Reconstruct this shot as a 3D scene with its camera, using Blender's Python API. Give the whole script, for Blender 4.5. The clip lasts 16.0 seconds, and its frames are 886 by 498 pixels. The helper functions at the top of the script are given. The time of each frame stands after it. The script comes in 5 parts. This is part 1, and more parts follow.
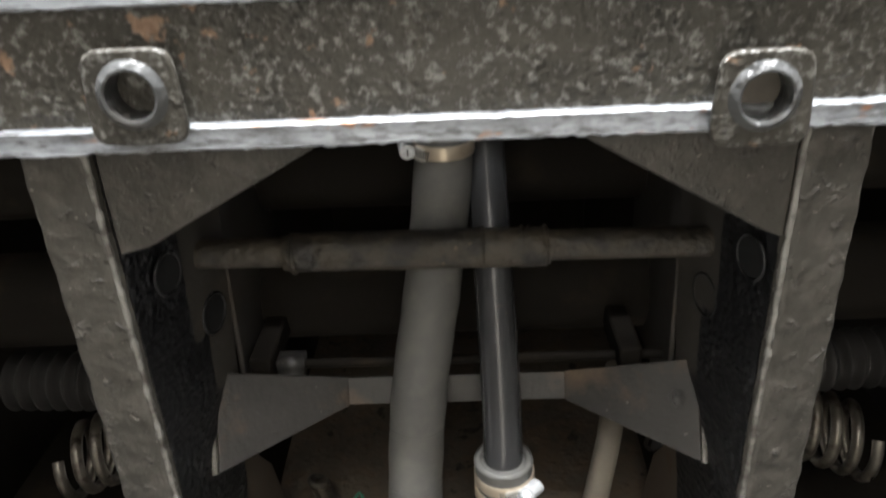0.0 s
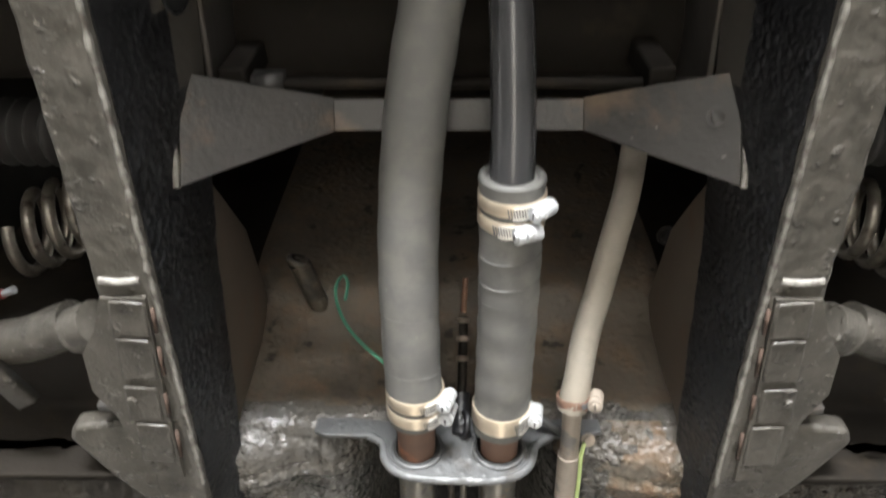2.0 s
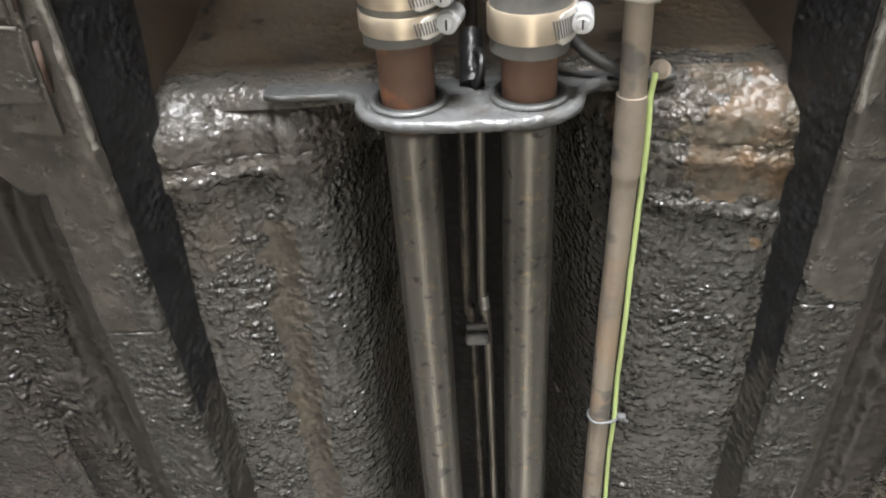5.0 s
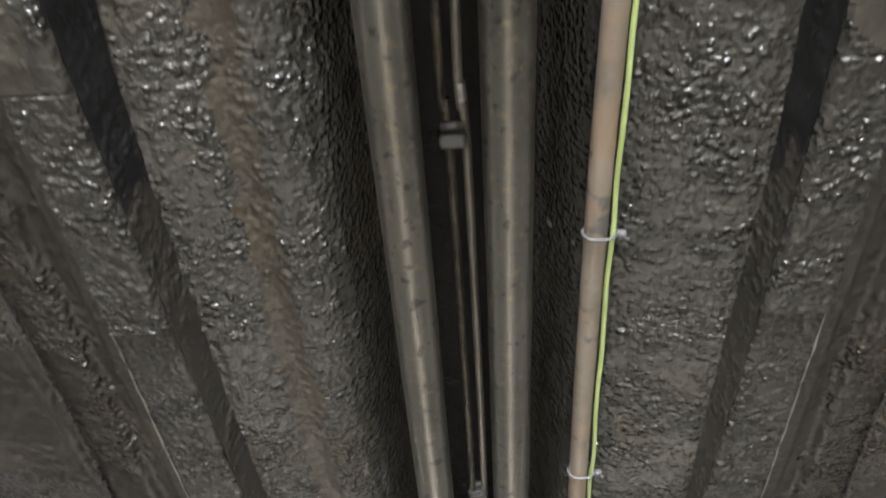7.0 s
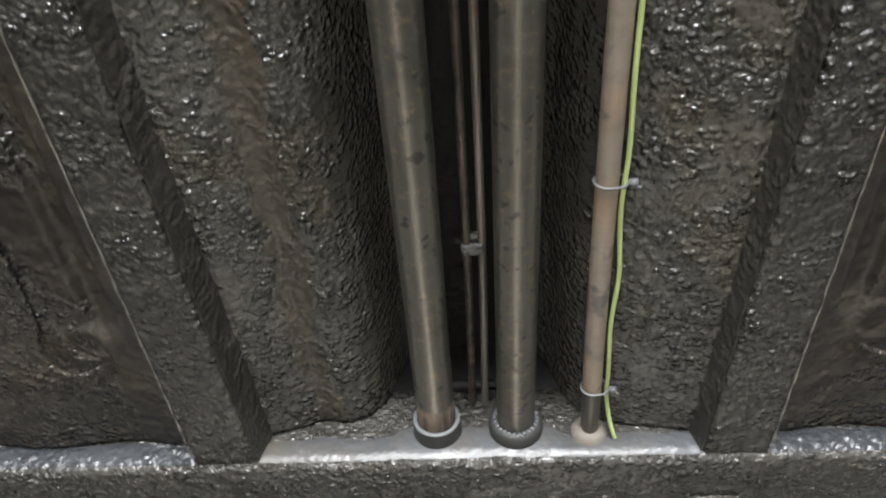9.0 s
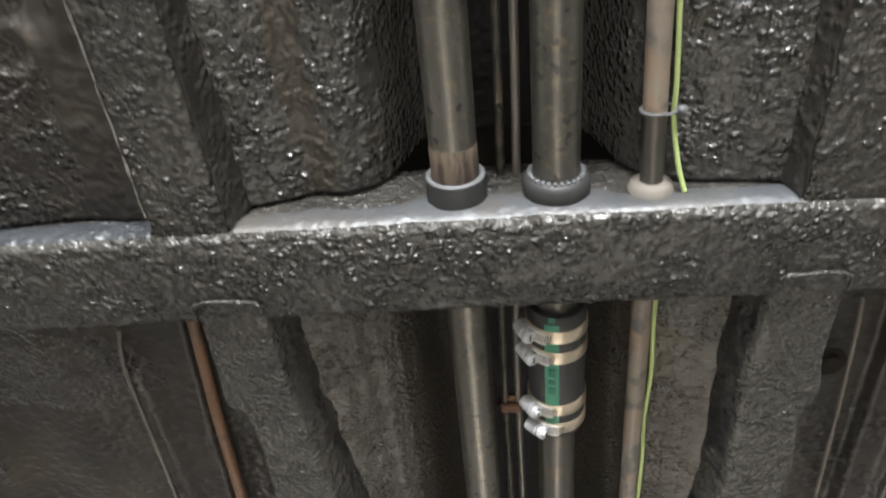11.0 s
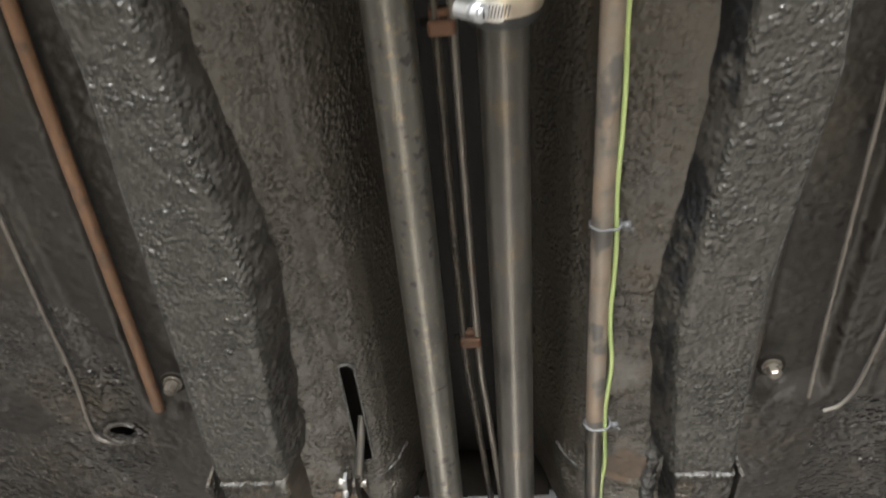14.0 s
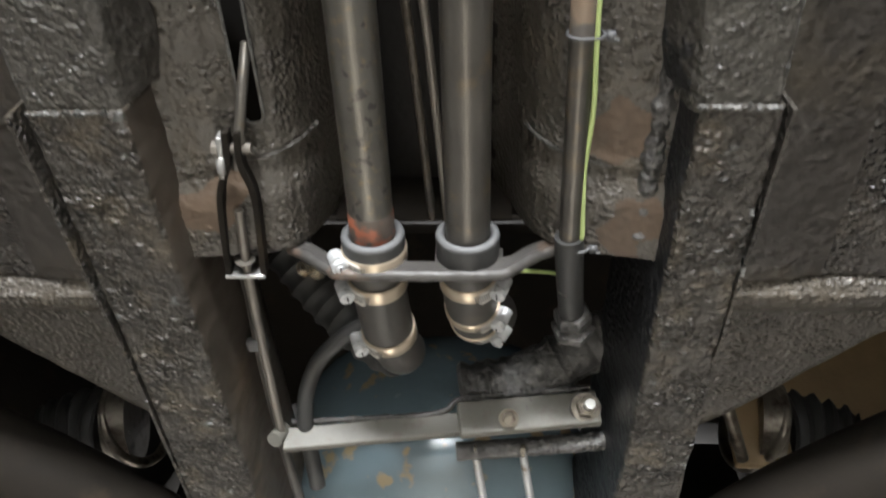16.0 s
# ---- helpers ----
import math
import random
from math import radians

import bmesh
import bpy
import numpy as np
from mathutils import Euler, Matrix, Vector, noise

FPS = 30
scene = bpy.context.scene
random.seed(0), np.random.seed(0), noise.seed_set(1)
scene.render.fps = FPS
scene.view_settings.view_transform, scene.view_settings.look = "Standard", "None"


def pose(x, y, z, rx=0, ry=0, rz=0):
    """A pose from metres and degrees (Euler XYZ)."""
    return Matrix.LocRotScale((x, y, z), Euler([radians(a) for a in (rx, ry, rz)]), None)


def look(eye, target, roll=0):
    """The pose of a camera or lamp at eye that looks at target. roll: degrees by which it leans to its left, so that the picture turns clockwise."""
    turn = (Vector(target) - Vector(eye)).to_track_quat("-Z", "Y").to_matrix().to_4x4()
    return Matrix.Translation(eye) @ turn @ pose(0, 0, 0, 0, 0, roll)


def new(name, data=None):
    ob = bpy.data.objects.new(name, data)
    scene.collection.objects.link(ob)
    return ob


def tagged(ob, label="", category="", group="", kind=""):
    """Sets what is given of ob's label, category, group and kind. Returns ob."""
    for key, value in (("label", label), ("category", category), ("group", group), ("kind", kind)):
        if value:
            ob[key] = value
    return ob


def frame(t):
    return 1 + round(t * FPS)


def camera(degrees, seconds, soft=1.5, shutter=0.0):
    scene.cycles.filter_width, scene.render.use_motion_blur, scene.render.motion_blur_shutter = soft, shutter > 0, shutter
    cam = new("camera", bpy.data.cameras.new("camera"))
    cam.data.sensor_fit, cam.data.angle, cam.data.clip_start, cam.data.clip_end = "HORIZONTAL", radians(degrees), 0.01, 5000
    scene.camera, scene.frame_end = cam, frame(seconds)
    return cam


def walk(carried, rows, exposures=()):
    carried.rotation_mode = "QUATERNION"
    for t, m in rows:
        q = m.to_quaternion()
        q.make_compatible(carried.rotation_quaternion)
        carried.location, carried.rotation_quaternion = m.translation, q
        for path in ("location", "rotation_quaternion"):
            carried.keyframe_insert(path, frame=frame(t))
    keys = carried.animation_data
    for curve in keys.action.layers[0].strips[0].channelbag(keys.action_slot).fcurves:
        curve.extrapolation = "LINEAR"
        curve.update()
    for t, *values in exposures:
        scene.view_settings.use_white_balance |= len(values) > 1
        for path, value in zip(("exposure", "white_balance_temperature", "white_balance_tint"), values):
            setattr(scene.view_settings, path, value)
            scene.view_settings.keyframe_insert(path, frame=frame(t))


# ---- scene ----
cam = camera(60.2, 16.0, soft=2.0, shutter=0.4)
PATH = [
    (0, (0.0149, 0.1893, 1.4302), (-0.0039, 0.4607, 1.9650), 1.57),
    (0.5, (0.0069, 0.2521, 1.4289), (-0.0135, 0.5360, 1.9570), 1.80),
    (1, (0.0108, 0.2801, 1.4312), (-0.0032, 0.5789, 1.9513), 1.48),
    (1.5, (-0.0033, 0.3175, 1.4277), (-0.0115, 0.6282, 1.9410), 1.18),
    (2, (-0.0031, 0.3932, 1.4278), (-0.0122, 0.7162, 1.9333), 1.43),
    (2.5, (0.0011, 0.4837, 1.4271), (-0.0123, 0.8163, 1.9263), 1.56),
    (3, (-0.0003, 0.5474, 1.4199), (-0.0143, 0.8929, 1.9103), 1.03),
    (3.2, (-0.0056, 0.5769, 1.4220), (-0.0204, 0.9292, 1.9074), 0.87),
    (5.5, (-0.0021, 0.7614, 1.4868), (-0.0242, 1.1169, 1.9696), 0.04),
    (6, (0.0035, 0.7994, 1.4839), (-0.0242, 1.1557, 1.9658), 0.67),
    (6.5, (0.0151, 0.8343, 1.4797), (-0.0149, 1.1961, 1.9574), 1.12),
    (7, (0.0173, 0.8946, 1.4776), (-0.0123, 1.2695, 1.9451), 1.38),
    (7.5, (0.0140, 0.9883, 1.4802), (-0.0131, 1.3696, 1.9427), 1.65),
    (8, (0.0004, 1.0764, 1.4685), (-0.0244, 1.4608, 1.9286), 1.49),
    (8.5, (0.0101, 1.1652, 1.4631), (-0.0124, 1.5508, 1.9222), 1.12),
    (8.7, (0.0100, 1.1855, 1.4675), (-0.0144, 1.5709, 1.9267), 1.14),
    (10.8, (-0.0000, 1.4944, 1.4191), (-0.0481, 1.8414, 1.9062), 3.30),
    (11, (-0.0063, 1.5274, 1.4208), (-0.0518, 1.8744, 1.9081), 3.07),
    (11.5, (0.0054, 1.5998, 1.4356), (-0.0384, 1.9449, 1.9245), 3.00),
    (12, (0.0124, 1.6670, 1.4320), (-0.0291, 2.0125, 1.9208), 2.69),
    (12.5, (0.0194, 1.7091, 1.4357), (-0.0204, 2.0561, 1.9235), 2.24),
    (13, (0.0438, 1.7601, 1.4219), (0.0026, 2.1105, 1.9073), 2.28),
    (13.5, (0.0390, 1.8285, 1.4165), (-0.0041, 2.1831, 1.8986), 2.61),
    (14, (0.0287, 1.9177, 1.4261), (-0.0138, 2.2760, 1.9055), 2.95),
    (14.5, (-0.0035, 1.9915, 1.4220), (-0.0400, 2.3520, 1.9002), 2.84),
    (15, (-0.0021, 2.0969, 1.4225), (-0.0337, 2.4599, 1.8992), 2.82),
    (15.5, (0.0252, 2.2228, 1.4312), (-0.0023, 2.5869, 1.9074), 2.80),
    (16, (0.0438, 2.3197, 1.4333), (0.0199, 2.6836, 1.9098), 2.84),
]
STOPS = [(0, -0.46), (0.5, -0.48), (1.0, -0.16), (1.5, 0.08), (2.0, 0.12), (3.0, 0.10), (5.5, 0.0), (7.0, -0.15), (8.5, -0.42), (9.7, -0.36), (11.0, -0.16), (12.5, 0.14), (14.0, 0.14), (16.0, 0.0)]
walk(cam, [(t, look(eye, aim, roll)) for t, eye, aim, roll in PATH], [(t, s + 0.56) for t, s in STOPS])

# ---------------------------------------------------------------- light
world = bpy.data.worlds.new("workshop_air")
scene.world = world
world.use_nodes = True
world.node_tree.nodes["Background"].inputs[0].default_value = (0.75, 0.82, 1.0, 1)
world.node_tree.nodes["Background"].inputs[1].default_value = 0.03


def area(name, m, sx, sy, watts, col):
    data = bpy.data.lights.new(name, "AREA")
    data.shape, data.size, data.size_y, data.energy, data.color = "RECTANGLE", sx, sy, watts, col
    ob = new(name, data)
    ob.matrix_world = m
    return ob


# front daylight assumed from lit front faces; rear, side and overhead lamps are added fill
area("gate_daylight", look((0.0, -6.95, 1.60), (0.0, 1.0, 0.6)), 2.4, 2.4, 3400, (0.96, 0.98, 1.0))
area("rear_gate_daylight", look((0.0, 7.95, 2.45), (0.0, 2.5, 0.0)), 2.4, 0.9, 720, (0.97, 0.98, 1.0))
for sx in (-1, 1):
    area("window_daylight", look((sx * 5.9, 1.2, 1.35), (0.0, 1.2, 1.35)), 8.0, 1.3, 3, (0.95, 0.97, 1.0))
    area("tube_light", look((sx * 2.6, 1.6, 3.85), (sx * 2.2, 1.6, 0.0)), 0.3, 6.0, 15, (1.0, 0.96, 0.90))


# ---------------------------------------------------------------- materials
def mat(name, base, rough=0.5, metal=0.0, vary=0.35, scale=30.0, grain=180.0, bump=0.3, dist=0.0015, second=None, amount=0.0,
        spot=40.0, spread=0.08, rough_var=0.15, third=None, third_amount=0.0, third_scale=90.0, lumps=0.0, lump_scale=150.0, sparse=False, coat=0.0, stretch=None, detail=6.0, spec=0.5):
    m = bpy.data.materials.new(name)
    m.use_nodes = True
    nt = m.node_tree
    b = nt.nodes["Principled BSDF"]
    L = nt.links.new
    geo = nt.nodes.new("ShaderNodeNewGeometry")
    where = geo.outputs["Position"]
    if stretch:
        mp = nt.nodes.new("ShaderNodeMapping")
        mp.inputs["Scale"].default_value = stretch
        L(where, mp.inputs["Vector"])
        where = mp.outputs[0]

    def nz(sc, det=detail, ro=0.6):
        n = nt.nodes.new("ShaderNodeTexNoise")
        n.inputs["Scale"].default_value, n.inputs["Detail"].default_value, n.inputs["Roughness"].default_value = sc, det, ro
        L(where, n.inputs["Vector"])
        return n.outputs["Fac"]

    def ramp(src, lo, hi):
        r = nt.nodes.new("ShaderNodeMapRange")
        r.inputs["From Min"].default_value, r.inputs["From Max"].default_value = lo, hi
        L(src, r.inputs["Value"])
        return r.outputs[0]

    def mix(fac, a, c):
        x = nt.nodes.new("ShaderNodeMix")
        x.data_type = "RGBA"
        L(fac, x.inputs["Factor"])
        for sock, v in ((x.inputs[6], a), (x.inputs[7], c)):
            if isinstance(v, tuple):
                sock.default_value = (*v, 1)
            else:
                L(v, sock)
        return x.outputs[2]

    large = nz(scale * 0.25)
    fine = nz(scale)
    lo = tuple(v * (1 - vary) for v in base)
    hi = tuple(min(1, v * (1 + vary)) for v in base)
    col = mix(ramp(large, 0.3, 0.7), lo, hi)
    col = mix(ramp(fine, 0.35, 0.75), col, tuple(v * (1 + 0.4 * vary) for v in base))
    if second:
        f = ramp(nz(spot), 1 - amount - spread, 1 - amount + spread)
        col = mix(f, col, second)
    if third:
        f3 = ramp(nz(third_scale, 3.0, 0.5), 1 - third_amount - 0.03, 1 - third_amount + 0.03)
        col = mix(f3, col, third)
    L(col, b.inputs["Base Color"])
    rr = nt.nodes.new("ShaderNodeMapRange")
    rr.inputs["To Min"].default_value, rr.inputs["To Max"].default_value = max(0.05, rough - rough_var), min(1, rough + rough_var)
    L(fine, rr.inputs["Value"])
    L(rr.outputs[0], b.inputs["Roughness"])
    b.inputs["Metallic"].default_value = metal
    b.inputs["Coat Weight"].default_value = coat
    b.inputs["Specular IOR Level"].default_value = spec
    bp = nt.nodes.new("ShaderNodeBump")
    bp.inputs["Strength"].default_value, bp.inputs["Distance"].default_value = bump, dist
    L(nz(grain, 4.0, 0.55), bp.inputs["Height"])
    last = bp
    if lumps:
        # thick sprayed coat: soft rounded lumps that run together, rougher in some patches than in others
        flow = nt.nodes.new("ShaderNodeMapping")
        flow.inputs["Scale"].default_value = (0.93, 1.08, 1.0)
        L(where, flow.inputs["Vector"])

        def soft(sc, det, lo_, hi_):
            n = nt.nodes.new("ShaderNodeTexNoise")
            n.inputs["Scale"].default_value, n.inputs["Detail"].default_value, n.inputs["Roughness"].default_value = sc, det, 0.45
            L(flow.outputs[0], n.inputs["Vector"])
            r = nt.nodes.new("ShaderNodeMapRange")
            r.interpolation_type = "SMOOTHSTEP"
            r.inputs["From Min"].default_value, r.inputs["From Max"].default_value = lo_, hi_
            L(n.outputs["Fac"], r.inputs["Value"])
            return r.outputs[0]

        def maths(op, a, c):
            x = nt.nodes.new("ShaderNodeMath")
            x.operation = op
            for sock, v in zip(x.inputs, (a, c)):
                if isinstance(v, float):
                    sock.default_value = v
                else:
                    L(v, sock)
            return x.outputs[0]

        mask = ramp(nz(lump_scale * 0.30, 3.0, 0.6), 0.56, 0.66) if sparse else maths("ADD", 0.35, soft(lump_scale * 0.10, 2.0, 0.35, 0.65))
        drop = nt.nodes.new("ShaderNodeTexVoronoi")
        drop.feature = "SMOOTH_F1"
        drop.inputs["Scale"].default_value, drop.inputs["Smoothness"].default_value, drop.inputs["Randomness"].default_value = lump_scale * 0.85, 0.45, 1.0
        L(flow.outputs[0], drop.inputs["Vector"])
        dome = nt.nodes.new("ShaderNodeMapRange")
        dome.interpolation_type = "SMOOTHSTEP"
        dome.inputs["From Min"].default_value, dome.inputs["From Max"].default_value = 0.80, 0.02
        L(drop.outputs["Distance"], dome.inputs["Value"])
        size = maths("ADD", 0.25, soft(lump_scale * 0.55, 1.0, 0.3, 0.7))
        body = maths("ADD", maths("MULTIPLY", dome.outputs[0], size), maths("MULTIPLY", 0.22, soft(lump_scale * 1.9, 1.0, 0.25, 0.75)))
        sharp = maths("MULTIPLY", body, mask)
        b2 = nt.nodes.new("ShaderNodeBump")
        b2.inputs["Strength"].default_value, b2.inputs["Distance"].default_value = 1.0, lumps
        L(sharp, b2.inputs["Height"])
        L(bp.outputs[0], b2.inputs["Normal"])
        last = b2
    L(last.outputs[0], b.inputs["Normal"])
    return m


UNDERCOAT = mat("undercoat", (0.056, 0.053, 0.048), 0.21, vary=0.35, scale=22, grain=380, bump=0.3, dist=0.0008, lumps=0.0036, lump_scale=215,
                second=(0.078, 0.064, 0.044), amount=0.33, spot=9, spread=0.12, spec=0.5)
PANEL = mat("brushed_undercoat", (0.06, 0.053, 0.044), 0.34, lumps=0.002, lump_scale=250, vary=0.3, scale=18, grain=140, bump=0.35, dist=0.0015, second=(0.09, 0.075, 0.055), amount=0.36, spot=10, spec=0.45)
RAILPAINT = mat("rail_paint", (0.050, 0.045, 0.037), 0.44, vary=0.45, scale=34, grain=170, bump=0.7, dist=0.0018, lumps=0.0022, lump_scale=190.0, sparse=True,
                second=(0.088, 0.079, 0.066), amount=0.40, spot=48, spread=0.12, third=(0.23, 0.21, 0.18), third_amount=0.285, third_scale=190)
BEAMCOAT = mat("beam_undercoat", (0.044, 0.041, 0.036), 0.29, vary=0.3, scale=25, grain=380, bump=0.3, dist=0.0008, lumps=0.0032, lump_scale=210, spec=0.5)
MIDCOAT = mat("fine_rail_undercoat", (0.053, 0.049, 0.042), 0.33, vary=0.3, scale=25, grain=380, bump=0.3, dist=0.0008, lumps=0.0024, lump_scale=240.0)
SMOOTHCOAT = mat("smeared_undercoat", (0.06, 0.051, 0.04), 0.38, lumps=0.0012, lump_scale=220, vary=0.3, scale=14, grain=120, bump=0.25, dist=0.001, second=(0.085, 0.066, 0.044), amount=0.40, spot=10, spec=0.45)
# same coat as the pan, with the channel's shade put into the colour
CHANNEL = mat("channel_shade_coat", (0.012, 0.011, 0.010), 0.6, vary=0.3, scale=20, grain=150, bump=0.4, dist=0.0012, spec=0.2)
REARCOAT = mat("rear_rail_coat", (0.04, 0.035, 0.029), 0.38, vary=0.4, scale=40, grain=240, bump=0.9, dist=0.0022, lumps=0.0036, lump_scale=220,
               second=(0.085, 0.070, 0.050), amount=0.40, spot=25, third=(0.17, 0.175, 0.17), third_amount=0.31, third_scale=38, spec=0.45)
BROWNFLANK = mat("brown_flank", (0.062, 0.050, 0.039), 0.45, vary=0.3, scale=16, grain=120, bump=0.3, dist=0.0012, second=(0.095, 0.068, 0.045), amount=0.4, spot=14)
GREYSEAM = mat("grey_lumpy_seam", (0.088, 0.087, 0.082), 0.4, vary=0.4, scale=60, grain=150, bump=0.5, dist=0.0015, lumps=0.003, lump_scale=150, second=(0.055, 0.05, 0.043), amount=0.46, spot=60)
REARPLATE = mat("tan_side_plate", (0.05, 0.047, 0.044), 0.48, vary=0.4, scale=20, grain=140, bump=0.5, second=(0.19, 0.115, 0.07), amount=0.38, spot=18, third=(0.05, 0.043, 0.036), third_amount=0.36, third_scale=36)
# both outer coats are darkened: light falling off sideways is in the colour
OUTERCOAT = mat("outer_falloff_undercoat", (0.036, 0.032, 0.028), 0.27, vary=0.3, scale=20, grain=380, bump=0.3, dist=0.0008, lumps=0.0032, lump_scale=200, second=(0.060, 0.048, 0.034), amount=0.36, spot=9, spread=0.12, spec=0.45)
OUTERSMOOTH = mat("outer_falloff_smooth_coat", (0.034, 0.03, 0.026), 0.42, vary=0.3, scale=14, grain=130, bump=0.3, dist=0.001, lumps=0.0014, lump_scale=120, second=(0.055, 0.046, 0.034), amount=0.40, spot=10, spec=0.35)
ROLLCOAT = mat("smeared_grey_coat", (0.066, 0.063, 0.058), 0.25, vary=0.3, scale=18, grain=250, bump=0.3, dist=0.001, lumps=0.0024, lump_scale=200, spread=0.25, second=(0.085, 0.070, 0.054), amount=0.40, spot=14, spec=0.5)
WEBGREY = mat("brown_grey_web", (0.052, 0.047, 0.041), 0.5, vary=0.35, scale=16, grain=120, bump=0.35, dist=0.0012, second=(0.075, 0.060, 0.044), amount=0.38, spot=14)
HOLEBLACK = mat("hole_shade_black", (0.004, 0.004, 0.004), 0.9, vary=0.2)
SEALER = mat("black_sealer", (0.012, 0.012, 0.013), 0.4, vary=0.4, scale=40, grain=150, bump=0.5, dist=0.0015, lumps=0.0016, lump_scale=150, third=(0.10, 0.095, 0.09), third_amount=0.27, third_scale=110)
FRONTPAINT = mat("chipped_front_paint", (0.052, 0.047, 0.038), 0.40, vary=0.4, scale=45, grain=220, bump=0.6, dist=0.0012, lumps=0.0009, lump_scale=230.0,
                 second=(0.21, 0.205, 0.19), amount=0.395, spot=150, spread=0.08, third=(0.27, 0.17, 0.11), third_amount=0.30, third_scale=46, detail=5.0)
WORN = mat("worn_bright_edge", (0.33, 0.345, 0.365), 0.46, 0.3, vary=0.4, scale=120, grain=240, bump=0.7, dist=0.0015, second=(0.13, 0.13, 0.13), amount=0.45, spot=150, spread=0.10, third=(0.30, 0.17, 0.11), third_amount=0.32, third_scale=80, stretch=(0.35, 1.0, 1.0))
BEADED = mat("grey_seam", (0.20, 0.19, 0.17), 0.5, vary=0.4, scale=70, grain=130, bump=0.6, dist=0.002, second=(0.07, 0.06, 0.05), amount=0.45, spot=80)
# near-black and dull: the shade of the deep bays is put into this colour
DARKSTEEL = mat("black_steel_and_bay_shade", (0.012, 0.0098, 0.0075), 0.8, vary=0.35, scale=20, grain=120, bump=0.3, second=(0.028, 0.021, 0.014), amount=0.35, spot=14, spec=0.15)
TUBEPAINT = mat("greasy_tube", (0.055, 0.045, 0.032), 0.5, vary=0.4, scale=45, grain=130, bump=0.8, dist=0.003, lumps=0.001, lump_scale=120.0, second=(0.022, 0.019, 0.016), amount=0.46, spot=38, third=(0.17, 0.135, 0.09), third_amount=0.29, third_scale=70)
WING = mat("grey_wing_plate", (0.046, 0.043, 0.040), 0.42, vary=0.55, scale=24, grain=150, bump=0.6, dist=0.0015, second=(0.13, 0.092, 0.060), amount=0.37, spot=17, spread=0.1, third=(0.20, 0.19, 0.17), third_amount=0.27, third_scale=130)
HOSE = mat("grey_rubber_hose", (0.115, 0.113, 0.106), 0.62, vary=0.22, scale=38, grain=300, bump=0.3, dist=0.0008, second=(0.165, 0.158, 0.142), amount=0.40, spot=32, spread=0.14, third=(0.25, 0.24, 0.215), third_amount=0.235, third_scale=150)
BLACKRUBBER = mat("black_rubber", (0.03, 0.03, 0.029), 0.55, vary=0.2, scale=30, grain=250, bump=0.2, dist=0.0006)
DUSTYRUBBER = mat("dusty_black_rubber", (0.050, 0.046, 0.041), 0.5, vary=0.3, scale=30, grain=250, bump=0.2, dist=0.0006, second=(0.085, 0.072, 0.058), amount=0.36, spot=30)
DARKPIPE = mat("dark_coated_pipe", (0.112, 0.104, 0.092), 0.36, 0.65, vary=0.4, scale=30, grain=200, bump=0.3, dist=0.0006, second=(0.17, 0.135, 0.095), amount=0.38, spot=40)
SPRINGSTEEL = mat("dull_spring_steel", (0.19, 0.17, 0.14), 0.32, 0.6, vary=0.4, scale=40, grain=160, bump=0.3, second=(0.05, 0.035, 0.025), amount=0.42, spot=40)
GLOSSPIPE = mat("black_gloss_pipe", (0.075, 0.075, 0.078), 0.22, 0.5, rough_var=0.05, vary=0.15, scale=40, grain=150, bump=0.06, dist=0.0006, third=(0.14, 0.12, 0.10), third_amount=0.28, third_scale=120)
PIPE = mat("dull_coated_pipe", (0.158, 0.150, 0.132), 0.38, 0.78, rough_var=0.08, vary=0.30, scale=30, grain=240, bump=0.3, dist=0.0006, second=(0.25, 0.205, 0.145), amount=0.385, spot=140, spread=0.07, third=(0.085, 0.08, 0.075), third_amount=0.36, third_scale=95)
RUSTPIPE = mat("rusty_pipe", (0.11, 0.062, 0.042), 0.6, vary=0.45, scale=60, grain=180, bump=0.4, dist=0.001, second=(0.30, 0.12, 0.06), amount=0.38, spot=40)
HEATPIPE = mat("tan_rusted_pipe", (0.225, 0.19, 0.155), 0.5, vary=0.4, scale=45, grain=160, bump=0.3, dist=0.0008, second=(0.29, 0.212, 0.15), amount=0.42, spot=16, third=(0.12, 0.11, 0.10), third_amount=0.40, third_scale=30)
TANHOSE = mat("tan_dusty_hose", (0.21, 0.185, 0.15), 0.75, vary=0.25, scale=40, grain=250, bump=0.2, second=(0.17, 0.15, 0.12), amount=0.38, spot=40)
BRAKE = mat("brake_line_steel", (0.17, 0.155, 0.135), 0.38, 0.4, vary=0.3, scale=40, grain=200, bump=0.2, second=(0.17, 0.11, 0.07), amount=0.33, spot=30)
SLITSHADE = mat("slit_shade_rust", (0.045, 0.026, 0.017), 0.8, vary=0.4, scale=60, grain=160, bump=0.5)
RUST = mat("orange_rust", (0.14, 0.072, 0.042), 0.75, vary=0.4, scale=50, grain=160, bump=0.5, dist=0.0015, second=(0.10, 0.06, 0.04), amount=0.42, spot=30)
STAINLESS = mat("stainless_band", (0.60, 0.51, 0.39), 0.34, 0.68, vary=0.2, scale=60, grain=200, bump=0.1, dist=0.0004, rough_var=0.08)
TONGUE = mat("slotted_band_end", (0.66, 0.63, 0.58), 0.45, 0.35, vary=0.15, scale=80, grain=220, bump=0.2, dist=0.0005)
SCREW = mat("white_sealed_screw", (0.52, 0.53, 0.54), 0.42, 0.3, vary=0.25, scale=90, grain=220, bump=0.5, dist=0.001, second=(0.25, 0.24, 0.22), amount=0.36, spot=120)
PLASTICGREY = mat("grey_plastic_tie", (0.1, 0.102, 0.105), 0.5, vary=0.1)
GREENWIRE = mat("yellow_green_wire", (0.44, 0.55, 0.22), 0.45, vary=0.12)
